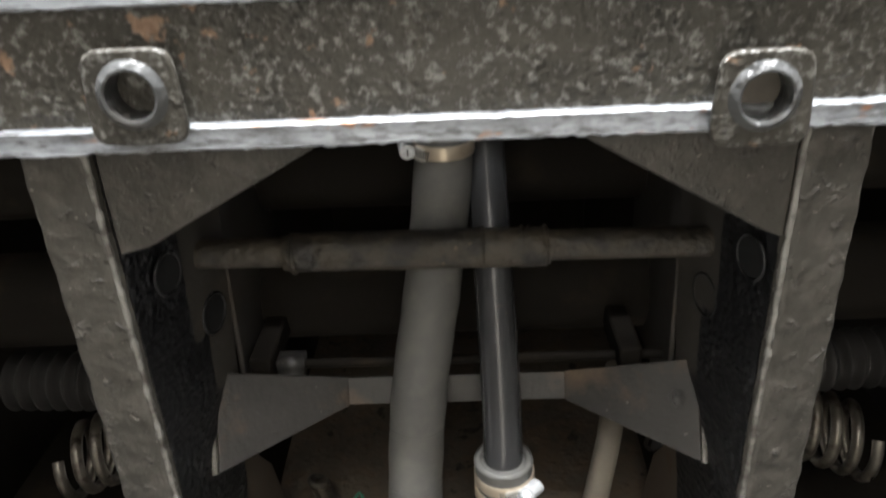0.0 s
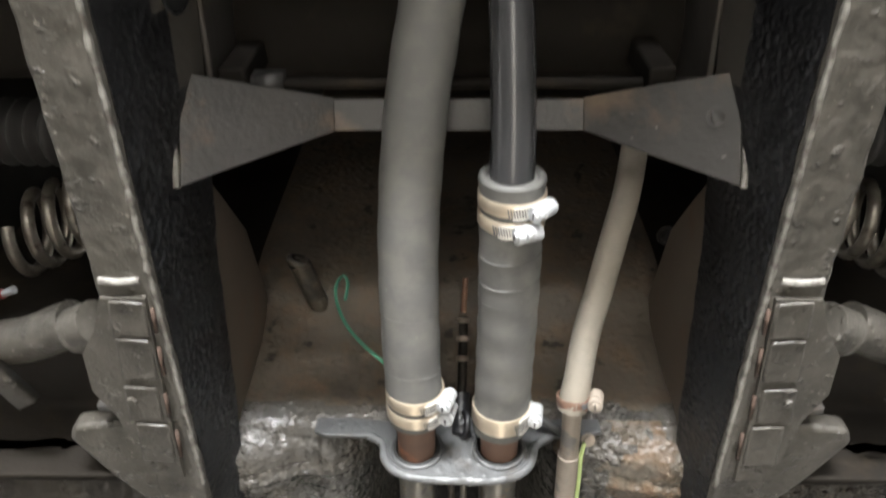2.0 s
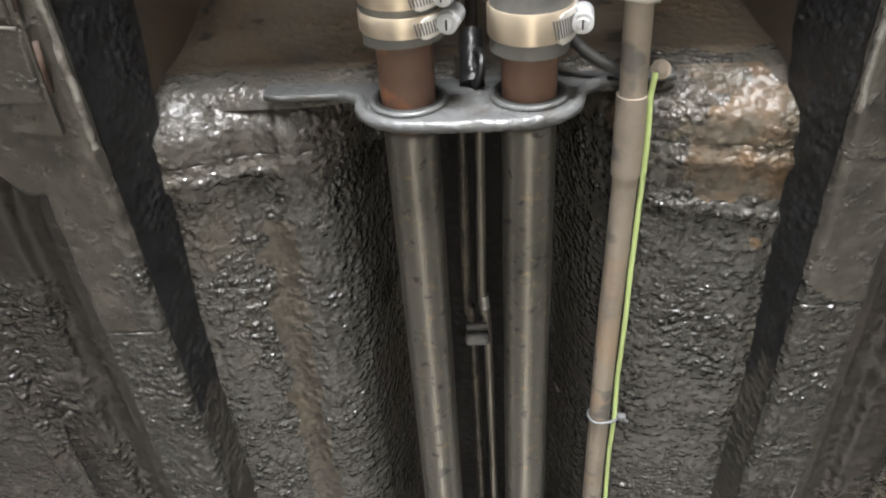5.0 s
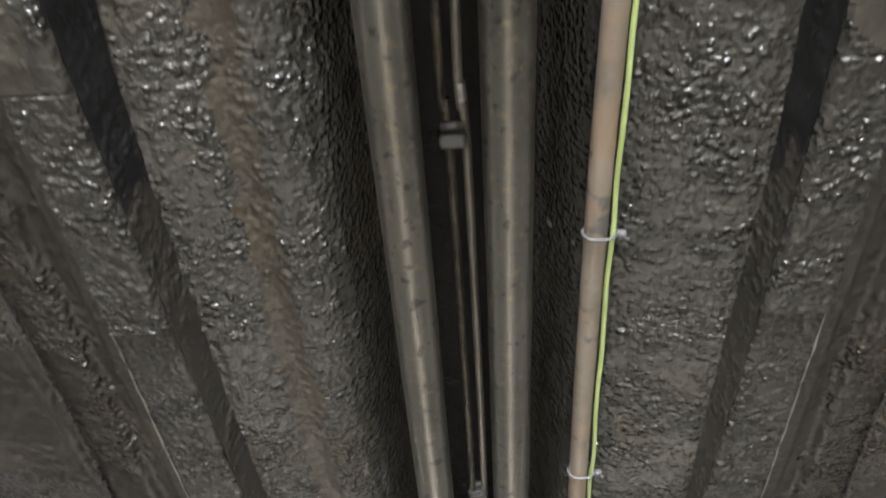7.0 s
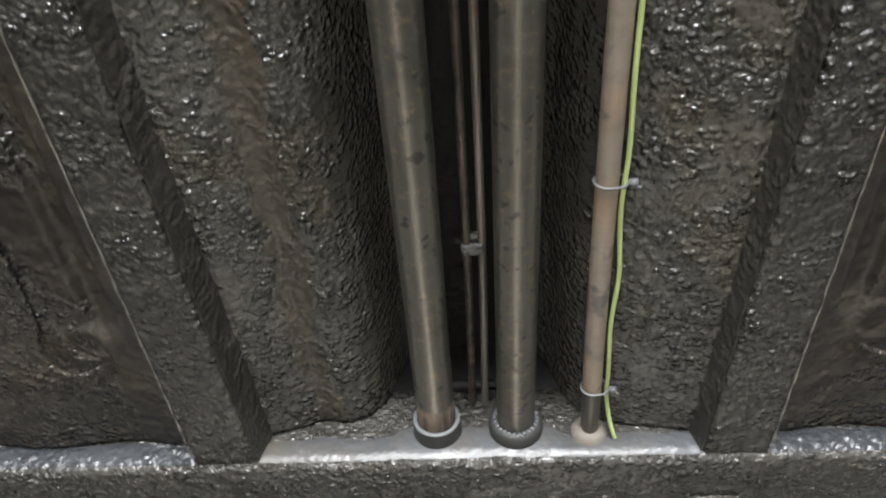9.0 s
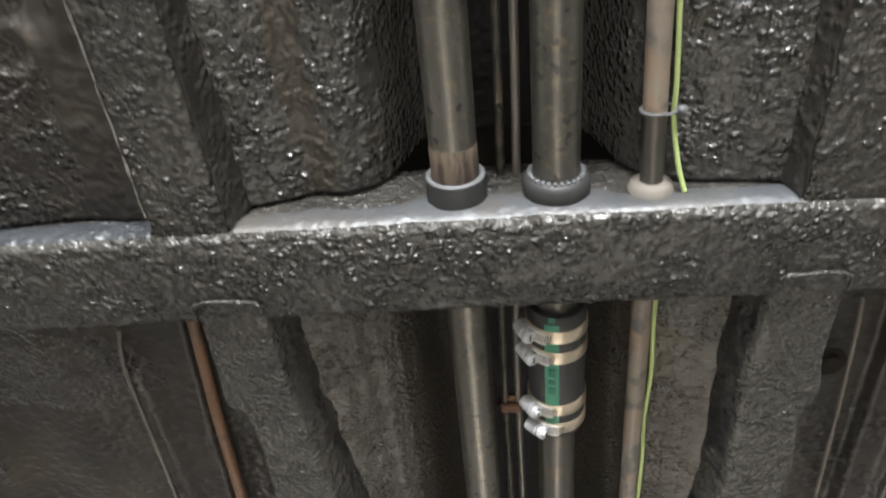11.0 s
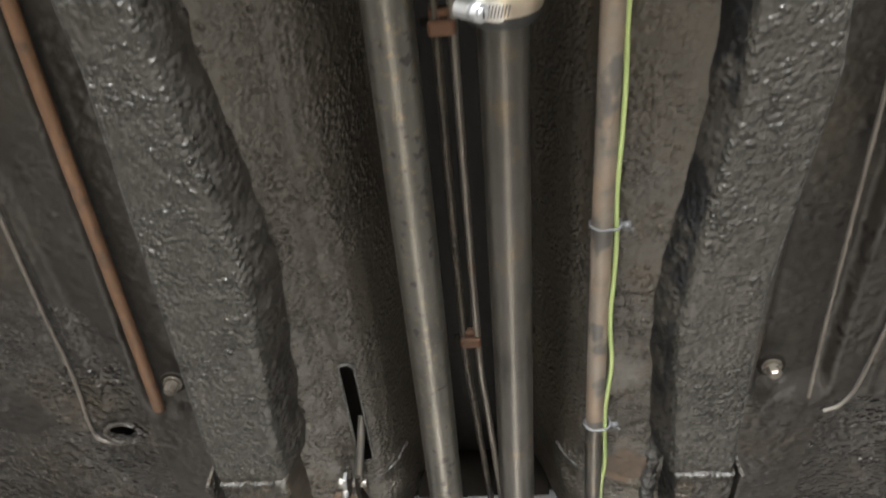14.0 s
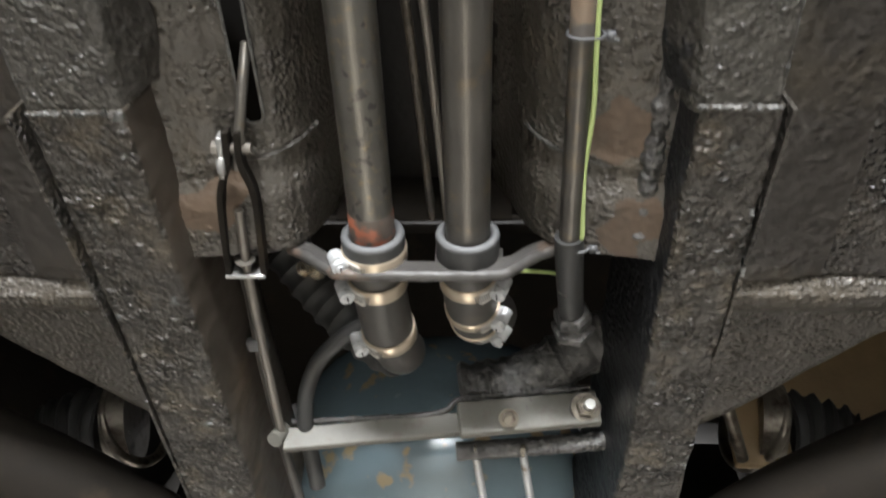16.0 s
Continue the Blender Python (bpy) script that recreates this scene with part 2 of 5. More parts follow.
TEALWIRE = mat("green_wire", (0.06, 0.24, 0.15), 0.4, vary=0.1)
REDWIRE = mat("red_wire", (0.33, 0.03, 0.025), 0.4, vary=0.1)
TAPE = mat("green_tape", (0.13, 0.44, 0.28), 0.5, vary=0.15)
PRINT = mat("tape_print", (0.02, 0.13, 0.08), 0.6, vary=0.1)
ZINC = mat("zinc_plate", (0.45, 0.45, 0.44), 0.35, 0.7, vary=0.2, scale=60, second=(0.20, 0.17, 0.13), amount=0.38, spot=60)
LEVER = mat("grey_painted_lever", (0.12, 0.116, 0.1), 0.55, vary=0.25, scale=30, second=(0.10, 0.088, 0.07), amount=0.37, spot=50, third=(0.04, 0.038, 0.035), third_amount=0.30, third_scale=60)
GREASE = mat("greasy_black", (0.062, 0.06, 0.058), 0.34, lumps=0.0028, lump_scale=140, vary=0.5, scale=60, grain=120, bump=0.8, dist=0.003, second=(0.16, 0.15, 0.14), amount=0.36, spot=70)
BLUE = mat("blue_tank_paint", (0.165, 0.23, 0.27), 0.22, vary=0.4, scale=12, grain=120, bump=0.15, second=(0.2, 0.265, 0.3), amount=0.42, spot=9, spread=0.2, third=(0.42, 0.34, 0.22), third_amount=0.385, third_scale=26)
CHROME = mat("bright_metal", (0.60, 0.54, 0.44), 0.25, 0.9, vary=0.2, scale=50, second=(0.12, 0.09, 0.06), amount=0.38, spot=50)
GREYRING = mat("grey_grommet", (0.115, 0.117, 0.12), 0.55, vary=0.15, scale=50, grain=220, bump=0.2)
BRACKET = mat("grey_bracket_paint", (0.08, 0.081, 0.081), 0.4, lumps=0.0016, vary=0.3, scale=35, grain=130, bump=0.4, dist=0.0012, second=(0.07, 0.065, 0.06), amount=0.39, spot=45, third=(0.30, 0.17, 0.11), third_amount=0.28, third_scale=30)
# cool grey of both beam faces includes the bluish sheen of front daylight
FACE = mat("grey_beam_face", (0.060, 0.064, 0.069), 0.40, vary=0.35, scale=24, grain=160, bump=0.5, dist=0.0012, lumps=0.0005, lump_scale=140.0, second=(0.090, 0.076, 0.060), amount=0.41, spot=13, spread=0.15, third=(0.12, 0.123, 0.126), third_amount=0.33, third_scale=60)
FACESHEEN = mat("glossy_beam_face", (0.04, 0.043, 0.047), 0.3, vary=0.3, scale=24, grain=160, bump=0.5, dist=0.0012, lumps=0.0026, lump_scale=130)
DUSTRING = mat("dusty_grey_seal", (0.13, 0.115, 0.098), 0.7, vary=0.35, scale=60, grain=160, bump=0.6, dist=0.001)
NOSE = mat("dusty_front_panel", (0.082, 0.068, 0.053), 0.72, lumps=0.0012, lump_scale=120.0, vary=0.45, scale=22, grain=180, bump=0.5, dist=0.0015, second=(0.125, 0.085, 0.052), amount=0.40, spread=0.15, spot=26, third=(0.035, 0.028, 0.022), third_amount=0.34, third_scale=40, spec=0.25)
PLATE = mat("tan_side_plate", (0.17, 0.135, 0.105), 0.6, vary=0.25, scale=15, grain=140, bump=0.3, second=(0.20, 0.13, 0.09), amount=0.36, spot=16)
TYRE = mat("tyre_rubber", (0.022, 0.020, 0.019), 0.75, vary=0.25, scale=15, grain=160, bump=0.3)
CONCRETE = mat("concrete_floor", (0.055, 0.052, 0.048), 0.7, vary=0.2, scale=3, grain=60, bump=0.3, second=(0.035, 0.033, 0.031), amount=0.36, spot=2)
BOUNCESTRIP = mat("pale_bounce_strip", (0.78, 0.72, 0.62), 0.6, vary=0.12, scale=4, grain=60, bump=0.2, second=(0.50, 0.46, 0.39), amount=0.36, spot=3)
FLANK = mat("smooth_dark_flank", (0.042, 0.038, 0.033), 0.46, vary=0.3, scale=18, grain=110, bump=0.35, dist=0.0012, lumps=0.002, lump_scale=150, spec=0.35)
WALLPAINT = mat("workshop_wall_paint", (0.40, 0.39, 0.37), 0.8, vary=0.06, scale=2, grain=60, bump=0.1)


# ---------------------------------------------------------------- mesh helpers
def part(name, bm, material, parent=None, label="", smooth=True):
    me = bpy.data.meshes.new(name)
    bmesh.ops.recalc_face_normals(bm, faces=bm.faces)
    if smooth and len(bm.faces) < 4000:
        for e in bm.edges:
            if len(e.link_faces) == 2 and e.calc_face_angle(0.0) > 0.75:
                e.smooth = False
    bm.to_mesh(me)
    bm.free()
    if smooth:
        for p in me.polygons:
            p.use_smooth = True
    me.materials.append(material)
    ob = new(name, me)
    if parent:
        ob.parent = parent
    if label:
        ob["label"] = label
    return ob


def thing(name, label, category, group="", kind="", at=(0, 0, 0)):
    ob = new(name)
    ob.empty_display_size = 0.02
    ob.location = at
    return tagged(ob, label, category, group, kind)


def soft_edges(ob, width=0.0015, seg=2):
    md = ob.modifiers.new("bevel", "BEVEL")
    md.width, md.segments, md.limit_method, md.angle_limit = width, seg, "ANGLE", radians(35)
    return ob


def spline(points, step=0.006):
    """A smooth curve through the points, resampled at even steps."""
    P = [Vector(p) for p in points]
    P = [P[0] * 2 - P[1]] + P + [P[-1] * 2 - P[-2]]
    out = []
    for i in range(1, len(P) - 2):
        a, b, c, d = P[i - 1: i + 3]
        n = max(2, int((c - b).length / step))
        for k in range(n):
            t = k / n
            out.append(0.5 * (2 * b + (c - a) * t + (2 * a - 5 * b + 4 * c - d) * t * t + (3 * b - a - 3 * c + d) * t ** 3))
    out.append(P[-2])
    return out


def tube(points, radius, seg=20, step=0.006, caps=True, bm=None, smooth_path=True):
    """A round tube along a curve; radius may be a number or a function of the share of the length."""
    pts = spline(points, step) if smooth_path else [Vector(p) for p in points]
    bm = bm or bmesh.new()
    n = len(pts)
    up = Vector((0, 0, 1)) if abs((pts[-1] - pts[0]).normalized().z) < 0.9 else Vector((1, 0, 0))
    rings = []
    for i, p in enumerate(pts):
        d = (pts[min(i + 1, n - 1)] - pts[max(i - 1, 0)]).normalized()
        side = d.cross(up).normalized()
        up = side.cross(d).normalized()
        r = radius(i / (n - 1)) if callable(radius) else radius
        rings.append([bm.verts.new(p + r * (math.cos(2 * math.pi * k / seg) * side + math.sin(2 * math.pi * k / seg) * up)) for k in range(seg)])
    for a, b in zip(rings, rings[1:]):
        for k in range(seg):
            bm.faces.new((a[k], a[(k + 1) % seg], b[(k + 1) % seg], b[k]))
    if caps:
        bm.faces.new(rings[0][::-1])
        bm.faces.new(rings[-1])
    return bm


def box(x0, x1, y0, y1, z0, z1, bm=None):
    bm = bm or bmesh.new()
    v = [bm.verts.new((x, y, z)) for z in (z0, z1) for y in (y0, y1) for x in (x0, x1)]
    for f in ((0, 1, 3, 2), (4, 6, 7, 5), (0, 4, 5, 1), (2, 3, 7, 6), (0, 2, 6, 4), (1, 5, 7, 3)):
        bm.faces.new([v[i] for i in f])
    return bm


def obox(centre, sx, sy, sz, turn=None, bm=None):
    """A box about a centre, turned by a matrix."""
    bm = bm or bmesh.new()
    m = Matrix.Translation(centre) @ (turn or Matrix()).to_4x4()
    v = [bm.verts.new(m @ Vector((x * sx / 2, y * sy / 2, z * sz / 2))) for z in (-1, 1) for y in (-1, 1) for x in (-1, 1)]
    for f in ((0, 1, 3, 2), (4, 6, 7, 5), (0, 4, 5, 1), (2, 3, 7, 6), (0, 2, 6, 4), (1, 5, 7, 3)):
        bm.faces.new([v[i] for i in f])
    return bm


def slab(outline, z0, z1, bm=None):
    """A flat plate with the given plan outline."""
    bm = bm or bmesh.new()
    lo = [bm.verts.new((x, y, z0)) for x, y in outline]
    hi = [bm.verts.new((x, y, z1)) for x, y in outline]
    n = len(outline)
    bm.faces.new(lo[::-1])
    bm.faces.new(hi)
    for k in range(n):
        bm.faces.new((lo[k], lo[(k + 1) % n], hi[(k + 1) % n], hi[k]))
    return bm


def upright(outline, y0, y1, bm=None):
    """A plate that stands across the vehicle, its outline given in x and z."""
    bm = bm or bmesh.new()
    a = [bm.verts.new((x, y0, z)) for x, z in outline]
    b = [bm.verts.new((x, y1, z)) for x, z in outline]
    n = len(outline)
    bm.faces.new(a)
    bm.faces.new(b[::-1])
    for k in range(n):
        bm.faces.new((a[k], b[k], b[(k + 1) % n], a[(k + 1) % n]))
    return bm


def lengthwise(outline, x0, x1, bm=None):
    """A plate that stands along the vehicle, its outline given in y and z."""
    bm = bm or bmesh.new()
    a = [bm.verts.new((x0, y, z)) for y, z in outline]
    b = [bm.verts.new((x1, y, z)) for y, z in outline]
    n = len(outline)
    bm.faces.new(a)
    bm.faces.new(b[::-1])
    for k in range(n):
        bm.faces.new((a[k], b[k], b[(k + 1) % n], a[(k + 1) % n]))
    return bm


def torus(centre, axis, R, r, seg=36, sub=10, squash=1.0, bm=None):
    bm = bm or bmesh.new()
    axis = Vector(axis).normalized()
    s = axis.orthogonal().normalized()
    u = axis.cross(s)
    rings = []
    for i in range(seg):
        a = 2 * math.pi * i / seg
        d = math.cos(a) * s + math.sin(a) * u
        rings.append([bm.verts.new(Vector(centre) + d * (R + r * math.cos(2 * math.pi * k / sub)) + axis * r * squash * math.sin(2 * math.pi * k / sub)) for k in range(sub)])
    for i in range(seg):
        a, b = rings[i], rings[(i + 1) % seg]
        for k in range(sub):
            bm.faces.new((a[k], b[k], b[(k + 1) % sub], a[(k + 1) % sub]))
    return bm


def collar(centre, axis, r_in, r_out, length, seg=36, bm=None):
    """A short open sleeve."""
    bm = bm or bmesh.new()
    axis = Vector(axis).normalized()
    s = axis.orthogonal().normalized()
    u = axis.cross(s)
    prof = [(r_in, -0.5), (r_out - 0.0006, -0.5), (r_out, -0.42), (r_out, 0.42), (r_out - 0.0006, 0.5), (r_in, 0.5)]
    rings = []
    for i in range(seg):
        a = 2 * math.pi * i / seg
        d = math.cos(a) * s + math.sin(a) * u
        rings.append([bm.verts.new(Vector(centre) + d * r + axis * h * length) for r, h in prof])
    n = len(prof)
    for i in range(seg):
        a, b = rings[i], rings[(i + 1) % seg]
        for k in range(n):
            bm.faces.new((a[k], b[k], b[(k + 1) % n], a[(k + 1) % n]))
    return bm


def lathe(profile, centre=(0, 0, 0), axis=(0, 0, 1), seg=44, bm=None):
    """A turned surface: profile gives radius and height along the axis."""
    bm = bm or bmesh.new()
    axis = Vector(axis).normalized()
    s = axis.orthogonal().normalized()
    u = axis.cross(s)
    rings = []
    for k in range(seg):
        a = 2 * math.pi * k / seg
        d = math.cos(a) * s + math.sin(a) * u
        rings.append([bm.verts.new(Vector(centre) + d * r + axis * h) for r, h in profile])
    for k in range(seg):
        a, b = rings[k], rings[(k + 1) % seg]
        for j in range(len(profile) - 1):
            bm.faces.new((a[j], a[j + 1], b[j + 1], b[j]))
    return bm


def strap(points, wide, tall, step=0.004):
    """A flat bar bent along a curve, its section square to the vehicle's length."""
    bm = bmesh.new()
    rings = [[bm.verts.new((p.x + i * wide / 2, p.y, p.z + j * tall / 2)) for i, j in ((-1, -1), (1, -1), (1, 1), (-1, 1))] for p in spline(points, step)]
    for a, b in zip(rings, rings[1:]):
        for k in range(4):
            bm.faces.new((a[k], a[(k + 1) % 4], b[(k + 1) % 4], b[k]))
    bm.faces.new(rings[0][::-1])
    bm.faces.new(rings[-1])
    return bm


def bolt_mesh(centre, axis, r, h, bm=None):
    """A hexagon head with a washer under it, the head pointing along the axis."""
    bm = bm or bmesh.new()
    axis = Vector(axis).normalized()
    s = axis.orthogonal().normalized()
    u = axis.cross(s)
    c = Vector(centre)

    def prism(r0, h0, h1, n, top):
        a = [bm.verts.new(c + axis * h0 + r0 * (math.cos(2 * math.pi * k / n) * s + math.sin(2 * math.pi * k / n) * u)) for k in range(n)]
        b = [bm.verts.new(c + axis * h1 + r0 * top * (math.cos(2 * math.pi * k / n) * s + math.sin(2 * math.pi * k / n) * u)) for k in range(n)]
        bm.faces.new(a[::-1])
        bm.faces.new(b)
        for k in range(n):
            bm.faces.new((a[k], a[(k + 1) % n], b[(k + 1) % n], b[k]))
    prism(r * 1.45, 0, h * 0.2, 20, 1.0)
    prism(r, h * 0.2, h * 0.9, 6, 1.0)
    prism(r * 0.86, h * 0.9, h, 6, 0.9)
    return bm


def rough(co, amp, freq):
    """A small lumpy offset that follows the place."""
    return amp * (noise.noise(co * freq) + 0.5 * noise.noise(co * freq * 2.3))


def drops(co, tall, per_metre):
    """Height of a thick sprayed coat: round drops of uneven size, thinner in some patches."""
    d = noise.voronoi(co * per_metre)[0][0]
    patch = 0.70 + 0.5 * noise.noise(co * 17.0) + 0.45 * noise.noise(co * 52.0)
    return tall * max(0.12, patch) * math.exp(-(d / 0.42) ** 2) + 0.35 * tall * noise.noise(co * per_metre * 0.7)


def sheet(x0, x1, y0, y1, step, height, up=0.012, amp=0.0, freq=60.0, skip=None, coat=None):
    """A pressed panel: its underside follows height(x, y); turned-up edges give it thickness."""
    bm = bmesh.new()
    nx, ny = max(2, round((x1 - x0) / step)), max(2, round((y1 - y0) / step))
    V = []
    for j in range(ny + 1):
        row = []
        for i in range(nx + 1):
            x, y = x0 + (x1 - x0) * i / nx, y0 + (y1 - y0) * j / ny
            co = Vector((x, y, height(x, y)))
            if amp:
                co.z += rough(co, amp, freq)
            if coat:
                co.z -= drops(co, *coat)
            row.append(bm.verts.new(co))
        V.append(row)
    for j in range(ny):
        for i in range(nx):
            x, y = x0 + (x1 - x0) * (i + 0.5) / nx, y0 + (y1 - y0) * (j + 0.5) / ny
            if skip and skip(x, y):
                continue
            bm.faces.new((V[j][i], V[j + 1][i], V[j + 1][i + 1], V[j][i + 1]))
    edge = V[0] + [r[-1] for r in V[1:]] + V[-1][-2::-1] + [r[0] for r in V[-2:0:-1]]
    top = [bm.verts.new(v.co + Vector((0, 0, up))) for v in edge]
    for k in range(len(edge)):
        bm.faces.new((edge[k], edge[(k + 1) % len(edge)], top[(k + 1) % len(edge)], top[k]))
    return bm


def lerp(table, y):
    if y <= table[0][0]:
        return table[0][1]
    for (a, va), (b, vb) in zip(table, table[1:]):
        if y <= b:
            return va + (vb - va) * (y - a) / (b - a)
    return table[-1][1]


def smooth(a, b, x):
    t = min(1, max(0, (x - a) / (b - a)))
    return t * t * (3 - 2 * t)


def beam_loft(y0, y1, profile, step=0.005, amp=0.0008, freq=70.0, coat=None):
    """A long member: profile(y) gives its outline in x and z, the same count of points all along."""
    bm = bmesh.new()
    n = max(2, round((y1 - y0) / step))
    rings = []
    for i in range(n + 1):
        y = y0 + (y1 - y0) * i / n
        ring = []
        for x, z in profile(y):
            co = Vector((x, y, z))
            d = rough(co, amp, freq)
            e = drops(co, *coat) if coat else 0.0
            ring.append(bm.verts.new((x + d, y, z - d - e)))
        rings.append(ring)
    k = len(rings[0])
    for a, b in zip(rings, rings[1:]):
        for j in range(k):
            bm.faces.new((a[j], a[(j + 1) % k], b[(j + 1) % k], b[j]))
    bm.faces.new(rings[0][::-1])
    bm.faces.new(rings[-1])
    return bm


def fixed(points, counts):
    """An outline with a set count of points along each side."""
    out = []
    n = len(points)
    for k in range(n):
        a, b = Vector(points[k]), Vector(points[(k + 1) % n])
        out += [tuple(a + (b - a) * j / counts[k]) for j in range(counts[k])]
    return out


def second(ob, material, test):
    """Give the faces whose centre passes the test another material."""
    ob.data.materials.append(material)
    k = len(ob.data.materials) - 1
    for p in ob.data.polygons:
        if test(p.center):
            p.material_index = k
    return ob


# ---------------------------------------------------------------- workshop round the lifted vehicle
# unseen room, assumed; floor is dark to limit the light bounced upwards
part("floor", box(-6.0, 6.0, -7.2, 8.0, -0.1, 0.0), CONCRETE, smooth=False)
tagged(bpy.data.objects["floor"], "unseen concrete floor kept dark to limit bounced light", "floor", kind="structure")
for nm, b in (("wall_west_low", (-6.1, -6.0, -7.2, 8.0, 0, 0.7)), ("wall_west_high", (-6.1, -6.0, -7.2, 8.0, 2.0, 4.2)), ("wall_west_end", (-6.1, -6.0, 5.2, 8.0, 0.7, 2.0)), ("wall_west_start", (-6.1, -6.0, -7.2, -2.8, 0.7, 2.0)),
              ("wall_east_low", (6.0, 6.1, -7.2, 8.0, 0, 0.7)), ("wall_east_high", (6.0, 6.1, -7.2, 8.0, 2.0, 4.2)), ("wall_east_end", (6.0, 6.1, 5.2, 8.0, 0.7, 2.0)), ("wall_east_start", (6.0, 6.1, -7.2, -2.8, 0.7, 2.0)),
              ("wall_north_west", (-6.1, -2.8, 8.0, 8.1, 0, 4.2)), ("wall_north_east", (2.8, 6.1, 8.0, 8.1, 0, 4.2)), ("wall_north_lintel", (-2.8, 2.8, 8.0, 8.1, 2.95, 4.2)),
              ("wall_south_west", (-6.1, -3.4, -7.2, -7.1, 0, 4.2)), ("wall_south_east", (3.4, 6.1, -7.2, -7.1, 0, 4.2)), ("wall_south_lintel", (-3.4, 3.4, -7.2, -7.1, 2.95, 4.2))):
    tagged(part(nm, box(*b), WALLPAINT, smooth=False), "pale painted workshop wall", "wall", kind="structure")
tagged(part("ceiling", box(-6.1, 6.1, -7.2, 8.1, 4.2, 4.3), WALLPAINT, smooth=False), "pale workshop ceiling", "ceiling", kind="structure")

# unseen pale strip, added to bounce light up onto the pipes and pan
tagged(part("walkway", box(-0.30, 0.30, -7.0, 7.6, 0.0, 0.004), BOUNCESTRIP, smooth=False), "unseen pale floor strip added to bounce light up", "walkway", kind="structure")

# ---------------------------------------------------------------- floor pan of the vehicle
ACROSS = [(-0.232, 1.936), (-0.222, 1.932), (-0.205, 1.933), (-0.180, 1.940), (-0.150, 1.944), (-0.125, 1.948), (-0.107, 1.957), (-0.094, 1.972), (-0.084, 1.995), (-0.074, 2.025), (-0.060, 2.050), (0.060, 2.050),
          (0.074, 2.025), (0.084, 1.995), (0.094, 1.972), (0.107, 1.956), (0.125, 1.946), (0.15, 1.939), (0.18, 1.934), (0.208, 1.928), (0.222, 1.929), (0.232, 1.934)]


def pan_height(x, y):
    z = lerp(ACROSS, x)
    side = smooth(0.07, 0.10, abs(x))
    z += (0.012 * smooth(1.25, 0.985, y) + 0.030 * smooth(0.985, 0.945, y) ** 2) * side
    z -= 0.004 * math.exp(-((y - 1.004) / 0.006) ** 2) * side
    z += 0.003 * math.sin(y * 9.0 + x * 12.0) * side
    z += 0.006 * math.exp(-((x + 0.155) / 0.016) ** 2)
    z -= 0.0035 * smooth(-0.139, -0.137, x) * smooth(-0.070, -0.078, x) * smooth(1.002, 0.998, y)
    z -= 0.0035 * math.exp(-((y - 1.040 - 0.10 * (x - 0.13)) / 0.005) ** 2) * smooth(0.12, 0.13, x)
    return z


def slot(x, y):
    a, b = Vector((-0.1235, 2.452)), Vector((-0.1225, 2.585))
    p = Vector((x, y))
    t = max(0, min(1, (p - a).dot(b - a) / (b - a).length_squared))
    return (p - a - (b - a) * t).length < 0.0075


def rear_pan(x, y):
    side = smooth(0.07, 0.10, abs(x))
    z = lerp(ACROSS, x) - 0.003 * math.sin(y * 8 + x * 15) * side
    z -= 0.003 * math.exp(-((y - 2.608 - 0.2 * max(0, abs(x) - 0.07)) / 0.004) ** 2) * side
    z += 0.006 * math.exp(-((x + 0.15 - 0.02 * (y - 2.0)) / 0.014) ** 2)
    z -= 0.012 * smooth(2.63, 2.66, y) * smooth(0.06, 0.09, abs(x))
    return z


pan = thing("floor_pan", "dark lumpy undercoated steel floor pan with a central pipe channel", "floor pan", kind="structure")
fr = part("front_roll", sheet(-0.232, 0.232, 0.948, 0.992, 0.0020, pan_height, amp=0.0006, freq=50, coat=(0.0022, 120)), ROLLCOAT, pan, "glossy front roll")
DUSTRUST = mat("dusty_rust_coat", (0.075, 0.062, 0.046), 0.42, vary=0.4, scale=30, lumps=0.0022, lump_scale=200.0, spread=0.15, second=(0.15, 0.085, 0.042), amount=0.40, spot=34)
fp = part("front_panel", sheet(-0.232, 0.232, 0.992, 1.842, 0.0020, pan_height, up=0.004, amp=0.0004, freq=60, coat=(0.0025, 165)), UNDERCOAT, pan)
second(fp, ROLLCOAT, lambda c: c.y < 1.01 + 0.03 * noise.noise(c * 30) + 0.008 * noise.noise(c * 90))
second(fp, SMOOTHCOAT, lambda c: abs(c.x + 0.152 + 0.010 * noise.noise(Vector((0, c.y * 9, 0)))) < 0.013 + 0.010 * noise.noise(c * 55) and c.y > 1.05)
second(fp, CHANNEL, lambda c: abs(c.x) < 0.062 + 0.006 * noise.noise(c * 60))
for ob in (fr, fp):
    second(ob, DUSTRUST, lambda c: math.hypot((c.x - 0.190) / 0.050, (c.y - 1.000) / 0.046) + 0.8 * noise.noise(c * 24) + 0.6 * noise.noise(c * 75) < 1)
rp = part("rear_panel", sheet(-0.232, 0.232, 1.915, 2.705, 0.0021, rear_pan, amp=0.0005, freq=50, skip=slot, coat=(0.0009, 165)), PANEL, pan)
second(rp, SMOOTHCOAT, lambda c: c.x > 0.10 + 0.01 * noise.noise(c * 30) and c.y < 2.5 and noise.noise(c * 14) > -0.15)
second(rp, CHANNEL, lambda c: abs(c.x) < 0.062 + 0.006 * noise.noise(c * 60))
